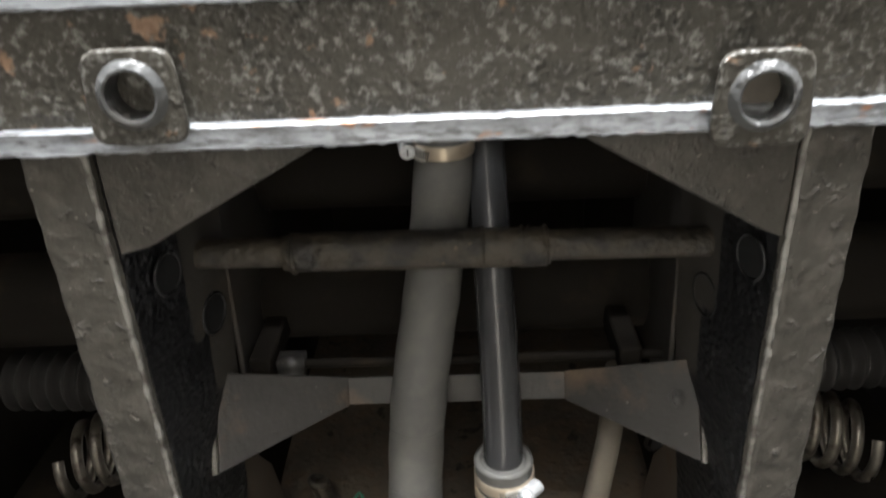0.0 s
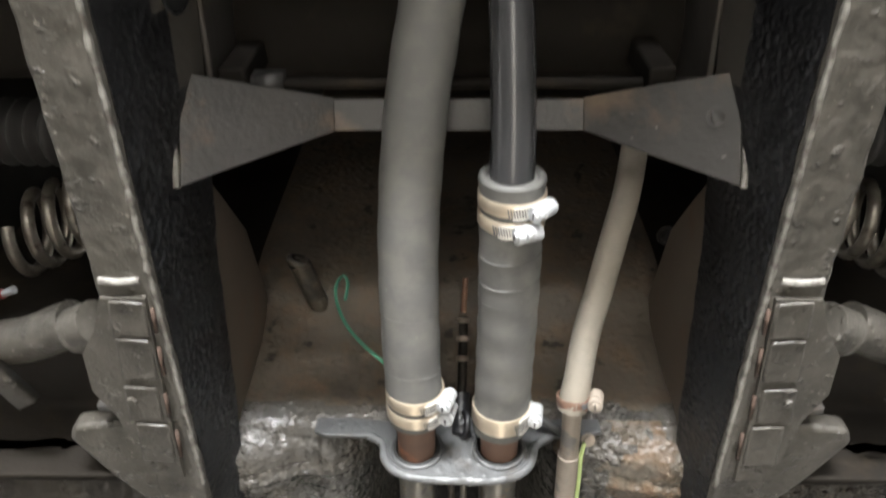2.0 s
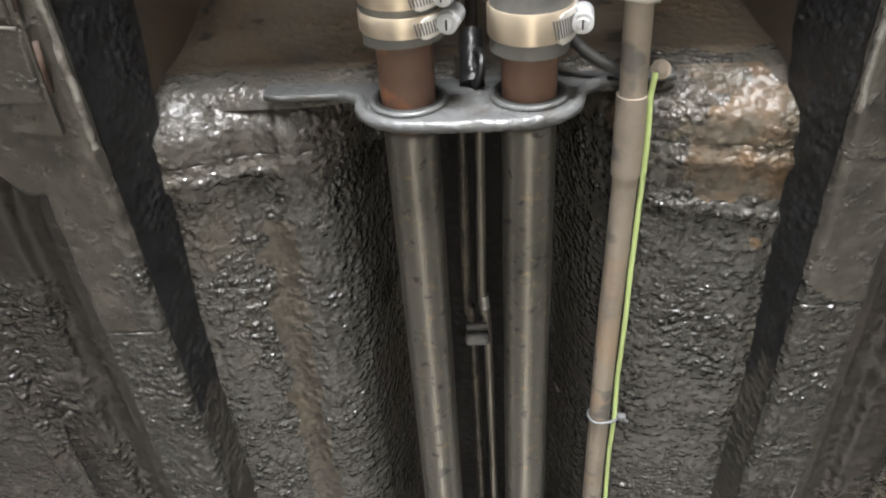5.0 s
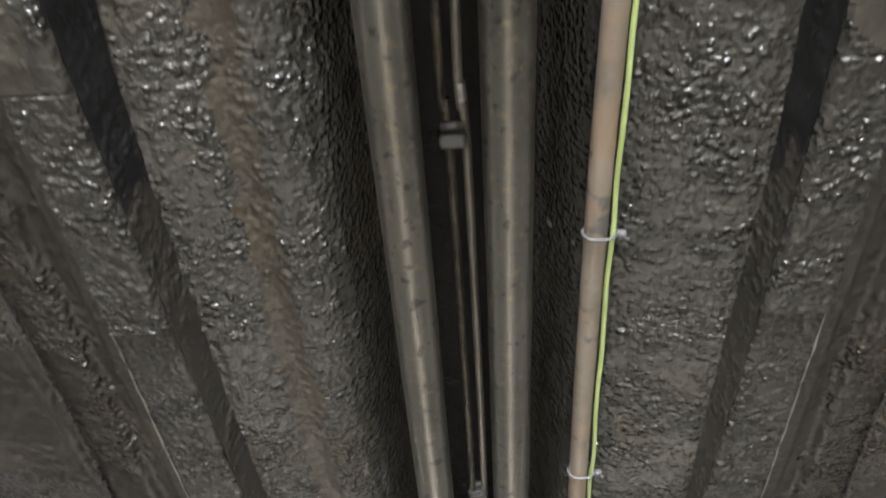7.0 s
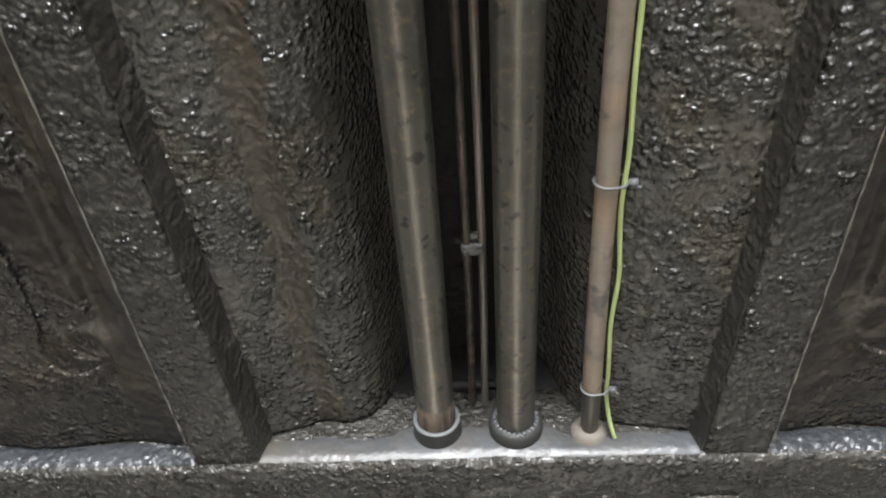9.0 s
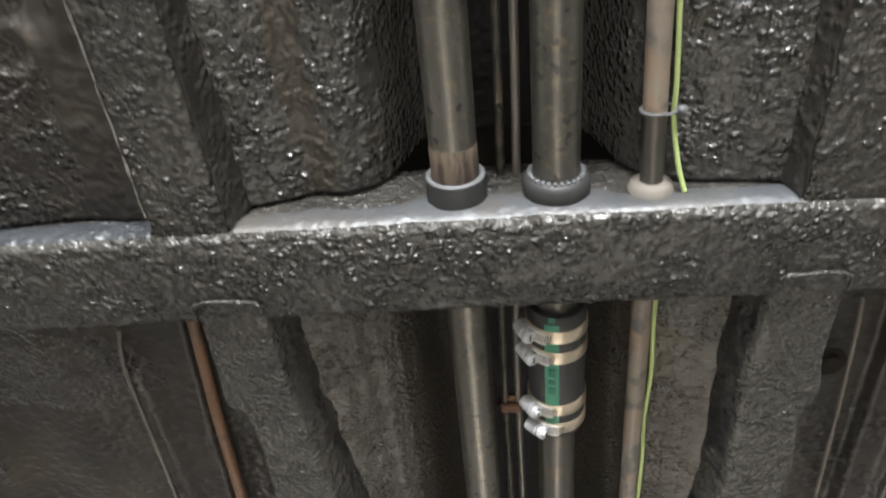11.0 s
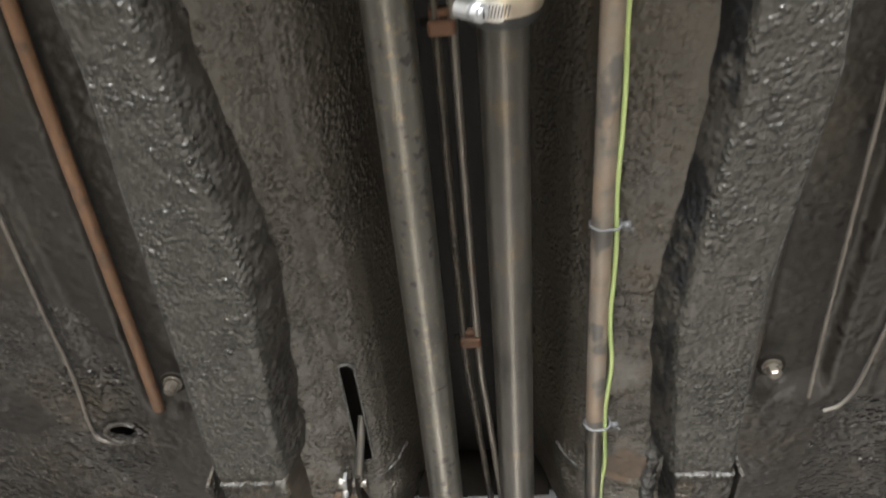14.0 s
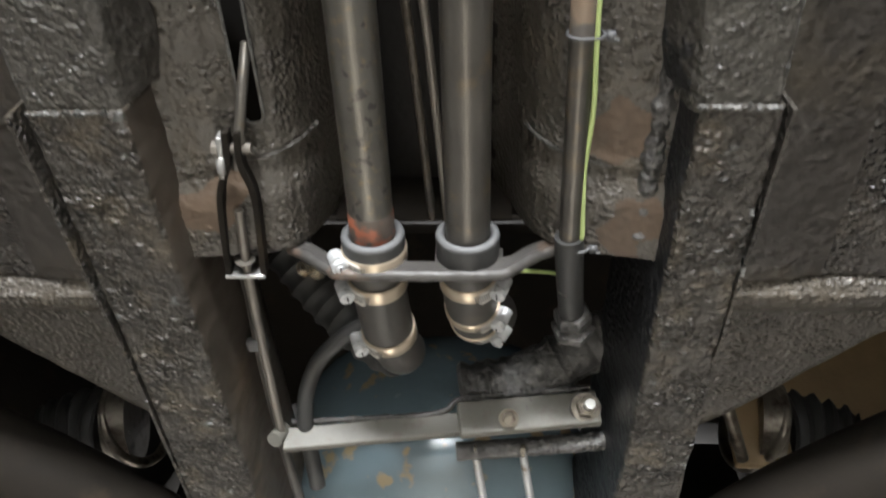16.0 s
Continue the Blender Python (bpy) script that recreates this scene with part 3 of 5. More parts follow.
second(rp, mat("rust_stain", (0.085, 0.057, 0.037), 0.6, vary=0.4, scale=25, lumps=0.0007), lambda c: math.hypot((c.x - 0.155) / 0.03, (c.y - 2.60) / 0.025) + 0.8 * noise.noise(c * 40) < 1 or math.hypot((c.x - 0.165) / 0.02, (c.y - 2.675) / 0.03) + 0.8 * noise.noise(c * 40) < 1 or math.hypot((c.x + 0.165) / 0.03, (c.y - 2.655) / 0.03) + 0.8 * noise.noise(c * 40) < 0.9)
# plates added behind the openings, near-black in place of shade
part("channel_end", box(-0.078, 0.078, 2.7065, 2.7100, 1.985, 2.062), DARKSTEEL, pan, "near-black plate added to close the channel")
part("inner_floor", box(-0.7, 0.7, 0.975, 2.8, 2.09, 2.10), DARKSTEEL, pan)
# raised rim round the shift-rod slot
rim = [(-0.1235, 2.452), (-0.1225, 2.585)]
loop_pts = []
for k in range(24):
    a = math.pi * k / 12
    base = Vector(rim[0]) if math.sin(a) < 0 else Vector(rim[1])
    loop_pts.append((base.x + 0.0082 * math.cos(a), base.y + 0.0082 * math.sin(a), 1.949))
part("slot_rim", tube(loop_pts + loop_pts[:1], 0.0014, 8, smooth_path=False, caps=False), GREYSEAM, pan, "worn rim of the slot")

# nose of the pan: rolls up into the dark front bay
NOSE_YZ = [(0.962, 1.968), (0.955, 1.972), (0.950, 1.980), (0.946, 2.00), (0.946, 2.03), (0.942, 2.07), (0.930, 2.115), (0.905, 2.150), (0.893, 2.20), (0.889, 2.30), (0.887, 2.45), (0.886, 2.60), (0.886, 2.775)]
nose_pts = [v.copy() for v in spline([(0, y, z) for y, z in NOSE_YZ], 0.004)]
bm = bmesh.new()
cols = []
for i in range(161):
    x = -0.235 + 0.47 * i / 160
    col = []
    for p in nose_pts:
        co = Vector((x, p.y, p.z))
        dip = 0.012 * smooth(0.11, 0.075, abs(x)) * smooth(2.02, 1.97, p.z)
        co += Vector((0, -0.002 - dip * 0.2, rough(co, 0.0015, 25)))
        col.append(bm.verts.new(co))
    cols.append(col)
for a, b in zip(cols, cols[1:]):
    for j in range(len(a) - 1):
        bm.faces.new((a[j], b[j], b[j + 1], a[j + 1]))
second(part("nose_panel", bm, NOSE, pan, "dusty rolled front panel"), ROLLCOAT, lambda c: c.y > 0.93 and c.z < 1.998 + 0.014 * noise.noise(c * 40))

# outer floor panels beside the rails
for sx in (-1, 1):
    outer = thing("outer_floor", "dark undercoated outer floor panel with long pressed ribs", "floor panel", "outer floor panels", "structure")

    def outer_height(x, y, sx=sx):
        u = abs(x)
        z = 1.928 + 0.004 * math.sin(u * 40)
        z += 0.010 * smooth(0.300, 0.312, u) * smooth(0.335, 0.323, u) * smooth(1.70, 1.66, y)
        z -= 0.006 * math.exp(-((u - 0.376 + 0.01 * math.sin(y * 4)) / 0.006) ** 2) * smooth(1.70, 1.68, y)
        edge = lerp([(1.92, 0.286), (2.1, 0.302), (2.33, 0.313), (2.475, 0.322)], y) if sx < 0 else 0.328
        z += 0.015 * smooth(0.258, 0.266, u) * smooth(edge + 0.005, edge - 0.004, u) * smooth(1.93, 1.95, y) * smooth(2.49, 2.46, y)
        z -= 0.006 * math.exp(-((u - 0.365) / 0.005) ** 2) * smooth(1.96, 1.98, y) * smooth(2.50, 2.47, y)
        for by in (1.195, 1.70):
            z -= 0.004 * smooth(0.032, 0.018, math.hypot(u - 0.345, (y - by) * 1.1)) - 0.003 * smooth(0.022, 0.012, math.hypot(u - 0.345, (y - by) * 1.1))
        return z + 0.02 * smooth(1.02, 0.96, y)

    def oval(x, y, sx=sx):
        return sx < 0 and ((x + 0.359) / 0.016) ** 2 + ((y - 2.507) / 0.010) ** 2 < 1

    lo, hi = (-0.72, -0.262) if sx < 0 else (0.262, 0.72)
    of = part("front_panel", sheet(lo, hi, 0.955, 1.842, 0.0030, outer_height, amp=0.0008, freq=45, coat=(0.0022, 125)), OUTERCOAT, outer)
    second(of, OUTERSMOOTH, lambda c: abs(c.x) < 0.325 + 0.02 * noise.noise(c * 20) and c.y > 1.03 or noise.noise(c * 7) > 0.15 or c.y < 0.99)
    lip = [(0.350, 1.21), (0.364, 1.24), (0.363, 1.40), (0.369, 1.57), (0.372, 1.655), (0.383, 1.70), (0.378, 1.722), (0.361, 1.733), (0.335, 1.722)]
    part("pressed_lip", tube([(sx * u, y, 1.9225) for u, y in lip], lambda t: 0.0022 + 0.0012 * noise.noise(Vector((t * 60, 0, 0))), 10), OUTERCOAT, outer, "worn pressed lip")
    if sx < 0:
        rl = [[(0.350, 1.955), (0.361, 2.009), (0.366, 2.153), (0.376, 2.336), (0.379, 2.42), (0.388, 2.493), (0.384, 2.515), (0.365, 2.522)]]
    else:
        rl = [[(0.290, 1.955), (0.294, 2.0), (0.300, 2.143), (0.307, 2.371), (0.312, 2.48)], [(0.372, 2.15), (0.366, 2.30), (0.355, 2.45), (0.345, 2.49), (0.33, 2.50)]]
    for line_pts in rl:
        part("pressed_lip", tube([(sx * u, y, 1.9235) for u, y in line_pts], lambda t: 0.0019 + 0.0010 * noise.noise(Vector((t * 60, 3, 0))), 10), DUSTRING, outer, "worn dusty pressed lip")
    second(part("rear_panel", sheet(lo if sx < 0 else 0.228, hi if sx > 0 else -0.228, 1.915, 2.728, 0.0030, outer_height, amp=0.0006, freq=45, skip=oval, coat=(0.0016, 125)), OUTERCOAT, outer), OUTERSMOOTH, lambda c: c.y < 2.50 + 0.03 * noise.noise(c * 15) and noise.noise(c * 8) > -0.25 or abs(c.x) < 0.33)

    if sx < 0:
        ring = [(-0.359 + 0.0185 * math.cos(a), 2.507 + 0.0120 * math.sin(a), 1.9245 - 0.002 * math.sin(a)) for a in [2 * math.pi * k / 36 for k in range(37)]]
        part("drain_rim", tube(ring, lambda t: 0.0022 + 0.0016 * noise.noise(Vector((math.cos(6.283 * t) * 2, math.sin(6.283 * t) * 2, 4))), 10, smooth_path=False, caps=False), OUTERCOAT, outer, "raised rim of the drain hole")

# ---------------------------------------------------------------- chassis rails


for sx in (-1, 1):
    rail = thing("chassis_rail", "long grey-brown painted steel chassis rail with lumpy undercoat", "chassis rail", "chassis rails")

    def front_profile(y, sx=sx):
        xo = 0.2745 + 0.0006 * math.sin(y * 140)
        xi = lerp([(0.3, 0.231), (0.9, 0.232), (1.2, 0.231), (1.84, 0.216)], y)
        zb = 1.8975 if y < 1.306 else 1.9025
        top = lerp([(0.3, 2.06), (0.72, 2.02), (0.95, 1.96), (1.0, 1.955)], y)
        return fixed([(sx * xo, zb), (sx * (xi + 0.006), zb), (sx * (xi + 0.0012), zb + 0.0016), (sx * (xi - 0.002), zb + 0.007), (sx * (xi - lerp([(0.3, 0.026), (0.6, 0.018), (0.75, 0.009), (0.9, 0.009), (1.0, 0.008), (1.12, 0.005)], y)), top), (sx * (xo - 0.004), top), (sx * xo, zb + 0.004)], [22, 3, 3, 4, 2, 3, 1])

    second(part("front_section", beam_loft(0.343, 1.10, front_profile, 0.003, 0.0007, coat=(0.0007, 120)), RAILPAINT, rail), BEAMCOAT, lambda c: c.y > 1.07 + 0.10 * noise.noise(c * 16))
    part("coated_section", beam_loft(1.10, 1.845, front_profile, 0.0021, 0.0005, 60, (0.0026, 150)), BEAMCOAT, rail)

    def strip_profile(y, sx=sx):
        xi = lerp([(0.3, 0.231), (0.9, 0.232), (1.2, 0.231), (1.84, 0.216)], y) - 0.003
        wide = lerp([(0.3, 0.034), (0.6, 0.026), (0.75, 0.016), (0.9, 0.017), (1.0, 0.014), (1.12, 0.009), (1.84, 0.008)], y)
        top = lerp([(0.3, 2.05), (0.72, 2.0), (0.95, 1.958), (1.03, 1.945), (1.10, 1.938), (1.84, 1.936)], y)
        return fixed([(sx * xi, 1.903), (sx * (xi - wide), top), (sx * (xi + 0.003), top), (sx * (xi + 0.003), 1.905)], [6, 1, 2, 1])

    second(part("sealer_strip", beam_loft(0.35, 1.842, strip_profile, 0.006, 0.0010, 50), SEALER, rail, "glossy black seam sealer"), FLANK, lambda c: c.y > 1.18 + 0.06 * noise.noise(c * 25))
    second(rail.children[-1], WEBGREY, lambda c: c.y < 0.69 and c.z > lerp([(0.35, 1.958), (0.5, 1.966), (0.6, 1.985), (0.68, 2.012)], c.y) + 0.006 * noise.noise(c * 45))
    part("outer_edge", tube([(sx * (0.2745 + 0.0010 * noise.noise(Vector((0, y * 50, sx)))), y, 1.8995 + 0.0008 * noise.noise(Vector((2, y * 60, sx)))) for y in [0.35 + 0.0125 * k for k in range(119)]], lambda t: max(0.0003, 0.0008 + 0.0009 * noise.noise(Vector((t * 90, sx, 1)))), 8, 0.008), BEADED, rail, "worn bright outer edge")

    def seam(y, sx=sx):
        return (sx * (0.2325 + 0.0010 * noise.noise(Vector((0, y * 60, sx)))), y, 1.8985 + 0.001 * noise.noise(Vector((3, y * 70, sx))))

    part("seam_bead", tube([seam(0.348 + 0.01 * k) for k in range(61)], lambda t: 0.0024 + 0.0018 * noise.noise(Vector((t * 70, sx, 0))), 8, 0.004), BEADED, rail, "chipped pale weld seam")

    def mid_profile(y, sx=sx):
        if sx < 0:
            xo = lerp([(1.90, 0.259), (1.97, 0.259), (2.03, 0.262), (2.045, 0.246), (2.11, 0.243), (2.25, 0.250), (2.50, 0.263), (2.56, 0.262)], y)
            xi = lerp([(1.90, 0.205), (2.0, 0.203), (2.16, 0.188), (2.30, 0.175), (2.42, 0.186), (2.56, 0.197)], y)
        else:
            xo = lerp([(1.90, 0.260), (2.0, 0.256), (2.04, 0.262), (2.075, 0.249), (2.14, 0.256), (2.33, 0.240), (2.56, 0.246)], y)
            xi = lerp([(1.90, 0.208), (2.02, 0.197), (2.17, 0.197), (2.28, 0.184), (2.376, 0.177), (2.56, 0.192)], y)
        return fixed([(sx * xo, 1.899), (sx * (xi + 0.006), 1.899), (sx * (xi + 0.001), 1.9008), (sx * (xi - 0.003), 1.907), (sx * (xi - 0.008), 1.955), (sx * (xo - 0.003), 1.955), (sx * xo, 1.902)], [26, 3, 3, 5, 2, 3, 1])

    part("middle_section", beam_loft(1.90, 2.562, mid_profile, 0.0021, 0.0005, 60, (0.0013, 175)), MIDCOAT, rail)

    def groove_profile(y, sx=sx):
        p = mid_profile(y)
        xi = abs(p[26][0]) - 0.009
        return fixed([(sx * xi, 1.906), (sx * (xi - 0.007 - 0.003 * noise.noise(Vector((y * 22, sx, 0)))), 1.918), (sx * (xi - 0.014 - 0.005 * noise.noise(Vector((y * 30, sx, 3)))), 1.940), (sx * xi, 1.940)], [3, 4, 2, 2])

    # strip widened to stand in for groove shade; real sealer only on the right
    second(part("sealer_strip", beam_loft(1.93, 2.55, groove_profile, 0.003, 0.0012, 50), FLANK, rail, "dark groove strip, partly black sealer on the right rail"), SEALER, lambda c, sx=sx: sx > 0 and noise.noise(c * 18) + 0.5 * noise.noise(c * 60) > 0.05)
    part("end_weld", tube([(sx * 0.262, 1.925, 1.8965), (sx * 0.260, 1.910, 1.8945), (sx * 0.245, 1.905, 1.8935), (sx * 0.225, 1.906, 1.8935), (sx * 0.208, 1.909, 1.8945), (sx * 0.205, 1.922, 1.8965)], lambda t: 0.0016 + 0.0010 * noise.noise(Vector((t * 30, sx, 5))), 10, 0.003), BEAMCOAT, rail, "lumpy end weld")

    def rear_profile(y, sx=sx):
        xo = lerp([(2.55, 0.262 if sx < 0 else 0.249), (2.79, 0.252 if sx < 0 else 0.245), (3.1, 0.245)], y)
        xi = lerp([(2.55, 0.197), (2.93, 0.184 if sx < 0 else 0.190), (3.1, 0.18)], y)
        return fixed([(sx * xo, 1.896), (sx * xi, 1.896), (sx * (xi - 0.002), 1.900), (sx * (xi - 0.016), 2.02), (sx * (xo - 0.003), 2.01), (sx * xo, 1.900)], [28, 2, 16, 2, 5, 1])

    second(part("rear_section", beam_loft(2.555, 3.35, rear_profile, 0.0025, 0.0012, 60, (0.0026, 140)), REARCOAT, rail), BROWNFLANK if sx < 0 else SEALER, lambda c, sx=sx: c.z > 1.902 and abs(c.x) < lerp([(2.55, 0.199), (2.93, 0.186 if sx < 0 else 0.192), (3.1, 0.182)], c.y))
    # folded flange on the outer edge, standing a little off the rail
    part("edge_flange", beam_loft(2.558, 3.10, lambda y, sx=sx: [(sx * (lerp([(2.55, 0.279 if sx < 0 else 0.258), (2.80, 0.259 if sx < 0 else 0.248), (3.1, 0.247)], y) + 0.002 * noise.noise(Vector((y * 25, sx, 0)))), z) for z in (1.895, 1.93)] +
                                 [(sx * (lerp([(2.55, 0.276 if sx < 0 else 0.255), (2.80, 0.256 if sx < 0 else 0.245), (3.1, 0.244)], y)), z) for z in (1.93, 1.895)], 0.008, 0.0006), REARCOAT, rail)
    xo, xi = (0.262, 0.198) if sx < 0 else (0.247, 0.192)
    part("weld_seam", tube([(sx * (xo + (xi - xo) * k / 14), 2.556 + 0.002 * noise.noise(Vector((k * 0.9, 1, sx))), 1.8955) for k in range(15)],
                           lambda t: max(0.0004, 0.0016 + 0.0040 * noise.noise(Vector((t * 17, sx, 2)))), 8, 0.002), GREYSEAM, rail, "grey lumpy weld seam")
    part("outer_edge", tube([(sx * (abs(mid_profile(y)[0][0]) + 0.0006 * noise.noise(Vector((0, y * 50, sx)))), y, 1.9005) for y in [1.935 + 0.012 * k for k in range(52)]], lambda t: 0.0017 + 0.0007 * noise.noise(Vector((t * 120, sx, 1))), 8, 0.006), GREYSEAM, rail, "worn outer edge")
    if sx > 0:
        part("sealer_ridge", tube([(0.186 - 0.010 * k / 30 + 0.003 * noise.noise(Vector((k * 0.7, 0, 0))), 2.46 + 0.008 * k, 1.940 - 0.006 * smooth(2.60, 2.66, 2.46 + 0.008 * k)) for k in range(31)],
                                  lambda t: 0.008 + 0.005 * noise.noise(Vector((t * 22, 3, 1))), 12, 0.003), GREASE, rail, "lumpy dark seam sealer")
    # stepped jacking mount where the suspension arm meets the rail
    part("jack_mount", slab([(sx * 0.238, 0.735), (sx * 0.273, 0.735), (sx * 0.284, 0.765), (sx * 0.300, 0.79), (sx * 0.302, 0.83), (sx * 0.288, 0.86), (sx * 0.276, 0.93), (sx * 0.246, 0.935), (sx * 0.243, 0.83)], 1.8925, 1.93), RAILPAINT, rail)
    soft_edges(rail.children[-1], 0.003, 3)
    for yy, xx, ln in ((0.757, 0.254, 0.018), (0.798, 0.257, 0.022), (0.846, 0.262, 0.020), (0.892, 0.261, 0.024)):
        soft_edges(part("step_plate", slab([(sx * (xx - 0.015), yy - ln), (sx * (xx + 0.013), yy - ln - 0.002), (sx * (xx + 0.016), yy + ln - 0.004), (sx * (xx - 0.013), yy + ln - 0.003)], 1.8902, 1.896), RAILPAINT, rail), 0.002, 2)
        part("plate_weld", tube([(sx * (xx - 0.014), yy - ln, 1.8905), (sx * xx, yy - ln - 0.002, 1.8898), (sx * (xx + 0.011), yy - ln - 0.002, 1.8903)], lambda t, yy=yy: 0.0012 + 0.0007 * noise.noise(Vector((t * 9, yy * 50, sx))), 8, 0.003), RAILPAINT, rail, "worn plate edge")
        # raised dark bar, its colour standing in for the shade of a narrow slit
        part("rust_gap", obox((sx * (xx - 0.0185), yy, 1.8935), 0.0026, ln * 1.3, 0.003, Matrix.Rotation(-sx * 0.06, 3, "Z")), SLITSHADE, rail, "dark rust-brown bar for the slit beside the plate")
    part("bolt_stub", bolt_mesh((sx * 0.270, 0.838, 1.8925), (0, 0, -1), 0.0045, 0.005), RAILPAINT, rail)
    soft_edges(part("outboard_bracket", slab([(sx * 0.280, 0.885), (sx * 0.345, 0.893), (sx * 0.352, 0.908), (sx * 0.325, 0.955), (sx * 0.300, 0.99), (sx * 0.275, 0.99)], 1.913, 1.935), RAILPAINT, rail), 0.005, 3)
    part("weld_seam", tube([(sx * 0.240, 0.721, 1.897), (sx * 0.256, 0.722, 1.8955), (sx * 0.271, 0.721, 1.897)], 0.003, 8), BEADED, rail, "pale weld seam")

# ---------------------------------------------------------------- front cross member
front = thing("front_crossmember", "chipped grey front cross member with a worn bright lower lip", "cross member")
bm = bmesh.new()
box(-0.62, 0.62, 0.245, 0.338, 1.902, 2.0, bm)
soft_edges(part("channel", bm, FRONTPAINT, front), 0.003)


def lip_strip(y0, y1, z0, z1, s):
    """A flat worn lip with ragged edges."""
    bm = bmesh.new()
    rings = []
    for k in range(311):
        x = -0.62 + 1.24 * k / 310
        e = lambda c, a: a * (0.6 * noise.noise(Vector((x * 22, c, s))) + 0.8 * noise.noise(Vector((x * 150, c, s))))
        yy0, yy1, zz = y0 + e(0, 0.0012), y1 + e(2, 0.0022), z0 + e(4, 0.0012)
        rings.append([bm.verts.new((x, y, z)) for y, z in ((yy0, z1), (yy0 + 0.0006, zz + 0.0024), (yy0 + 0.002, zz + 0.0010), (yy0 + 0.006, zz + 0.0013), (yy1 - 0.0015, zz + 0.0003), (yy1, zz + 0.0022), (yy1 + 0.001, z1))])
    for a, b in zip(rings, rings[1:]):
        for j in range(7):
            bm.faces.new((a[j], a[(j + 1) % 7], b[(j + 1) % 7], b[j]))
    return bm


part("lower_lip", lip_strip(0.3315, 0.3485, 1.8925, 1.91, 1), WORN, front, "bright worn metal lip")
part("front_lip", lip_strip(0.240, 0.2585, 1.896, 1.91, 3), WORN, front, "bright worn metal lip")
for sx in (-1, 1):
    g = [(-0.226, 0.345), (-0.075, 0.345), (-0.083, 0.352), (-0.205, 0.419), (-0.226, 0.424)] if sx < 0 else [(0.230, 0.345), (0.088, 0.345), (0.096, 0.353), (0.214, 0.421), (0.230, 0.428)]
    soft_edges(part("corner_gusset", slab(g, 1.899, 1.906), RAILPAINT, front), 0.0015)

for cx, cy, inside in ((-0.184, 0.307, FRONTPAINT), (0.196, 0.323, DUSTRING)):
    tab = thing("tow_tab", "dark painted steel lug with a round rimmed hole", "lug", "tow lugs", at=(cx, cy, 1.885))
    bm = bmesh.new()
    n = 48
    outer_ring, inner_ring = [], []
    for k in range(n):
        a = 2 * math.pi * k / n
        c, s = math.cos(a), math.sin(a)
        q = 1 / (abs(c) ** 6 + abs(s) ** 6) ** (1 / 6)
        x = c * q * 0.0292
        y = s * q * (0.032 if s > 0 else 0.0275)
        x *= 1 + 0.06 * (y / 0.03)
        outer_ring.append((x, y))
        inner_ring.append((c * 0.0150, s * 0.0150))
    lo = [[bm.verts.new((x, y, zz)) for x, y in ring] for zz in (-0.004, 0.002) for ring in (outer_ring, inner_ring)]
    for a, b in ((lo[0], lo[1]), (lo[3], lo[2]), (lo[2], lo[0]), (lo[1], lo[3])):
        for k in range(n):
            bm.faces.new((a[k], a[(k + 1) % n], b[(k + 1) % n], b[k]))
    soft_edges(part("lug_plate", bm, FRONTPAINT, tab), 0.0015)
    part("hole_rim", lathe([(0.0225, -0.0035), (0.0205, -0.0055), (0.0185, -0.0080), (0.0168, -0.0088), (0.0153, -0.0080), (0.0148, -0.0040), (0.0150, 0.012)]), BRACKET, tab, "shiny worn hole rim")
    bm = bmesh.new()
    bmesh.ops.create_circle(bm, cap_ends=True, segments=32, radius=0.0165, matrix=Matrix.Translation((0, 0, 0.012)))
    part("recess", bm, inside, tab)

tie = thing("cross_tube", "greasy brown steel cross tube with a thicker middle sleeve", "tube")
part("bar", tube([(-0.24, 0.473, 1.996), (0.0, 0.473, 1.992), (0.24, 0.473, 1.987)], 0.0128, 24), TUBEPAINT, tie)
part("sleeve", tube([(-0.137, 0.474, 1.994), (0.0, 0.474, 1.992), (0.083, 0.474, 1.990)], lambda t: 0.0165 - (0.002 if t < 0.02 or t > 0.98 else 0) + 0.0006 * noise.noise(Vector((t * 18, 0, 0))), 24, 0.003), TUBEPAINT, tie)
for xx in (-0.128, 0.028, 0.060, 0.066, 0.079):
    part("ridge", torus((xx, 0.474, 1.992), (1, 0, 0), 0.0160, 0.0018, 30, 8), TUBEPAINT, tie)

def plate3(points, thick=0.004):
    """A flat plate through points in space."""
    bm = bmesh.new()
    v = [Vector(p) for p in points]
    n = (v[1] - v[0]).cross(v[2] - v[0]).normalized() * thick
    a = [bm.verts.new(p) for p in v]
    c = [bm.verts.new(p + n) for p in v]
    bm.faces.new(a[::-1])
    bm.faces.new(c)
    for k in range(len(v)):
        bm.faces.new((a[k], a[(k + 1) % len(v)], c[(k + 1) % len(v)], c[k]))
    return bm


wing = thing("front_subframe_brace", "grey triangular brace plates joined by a narrow cross bar", "brace")
for sx in (-1, 1):
    q = [(sx * 0.217, 0.594, 1.996), (sx * 0.105, 0.630, 2.033), (sx * 0.105, 0.655, 2.021), (sx * 0.214, 0.667, 1.945)]
    soft_edges(part("brace_plate", plate3(q if sx > 0 else q[::-1]), WING, wing), 0.0012)
    part("end_bead", tube([(sx * 0.218, 0.592, 1.994), (sx * 0.219, 0.63, 1.970), (sx * 0.216, 0.668, 1.944)], 0.003, 8), BEADED, wing)
    if sx > 0:
        part("rivet", bolt_mesh((sx * 0.198, 0.625, 1.978), (0, -0.6, -0.8), 0.006, 0.004), WING, wing)
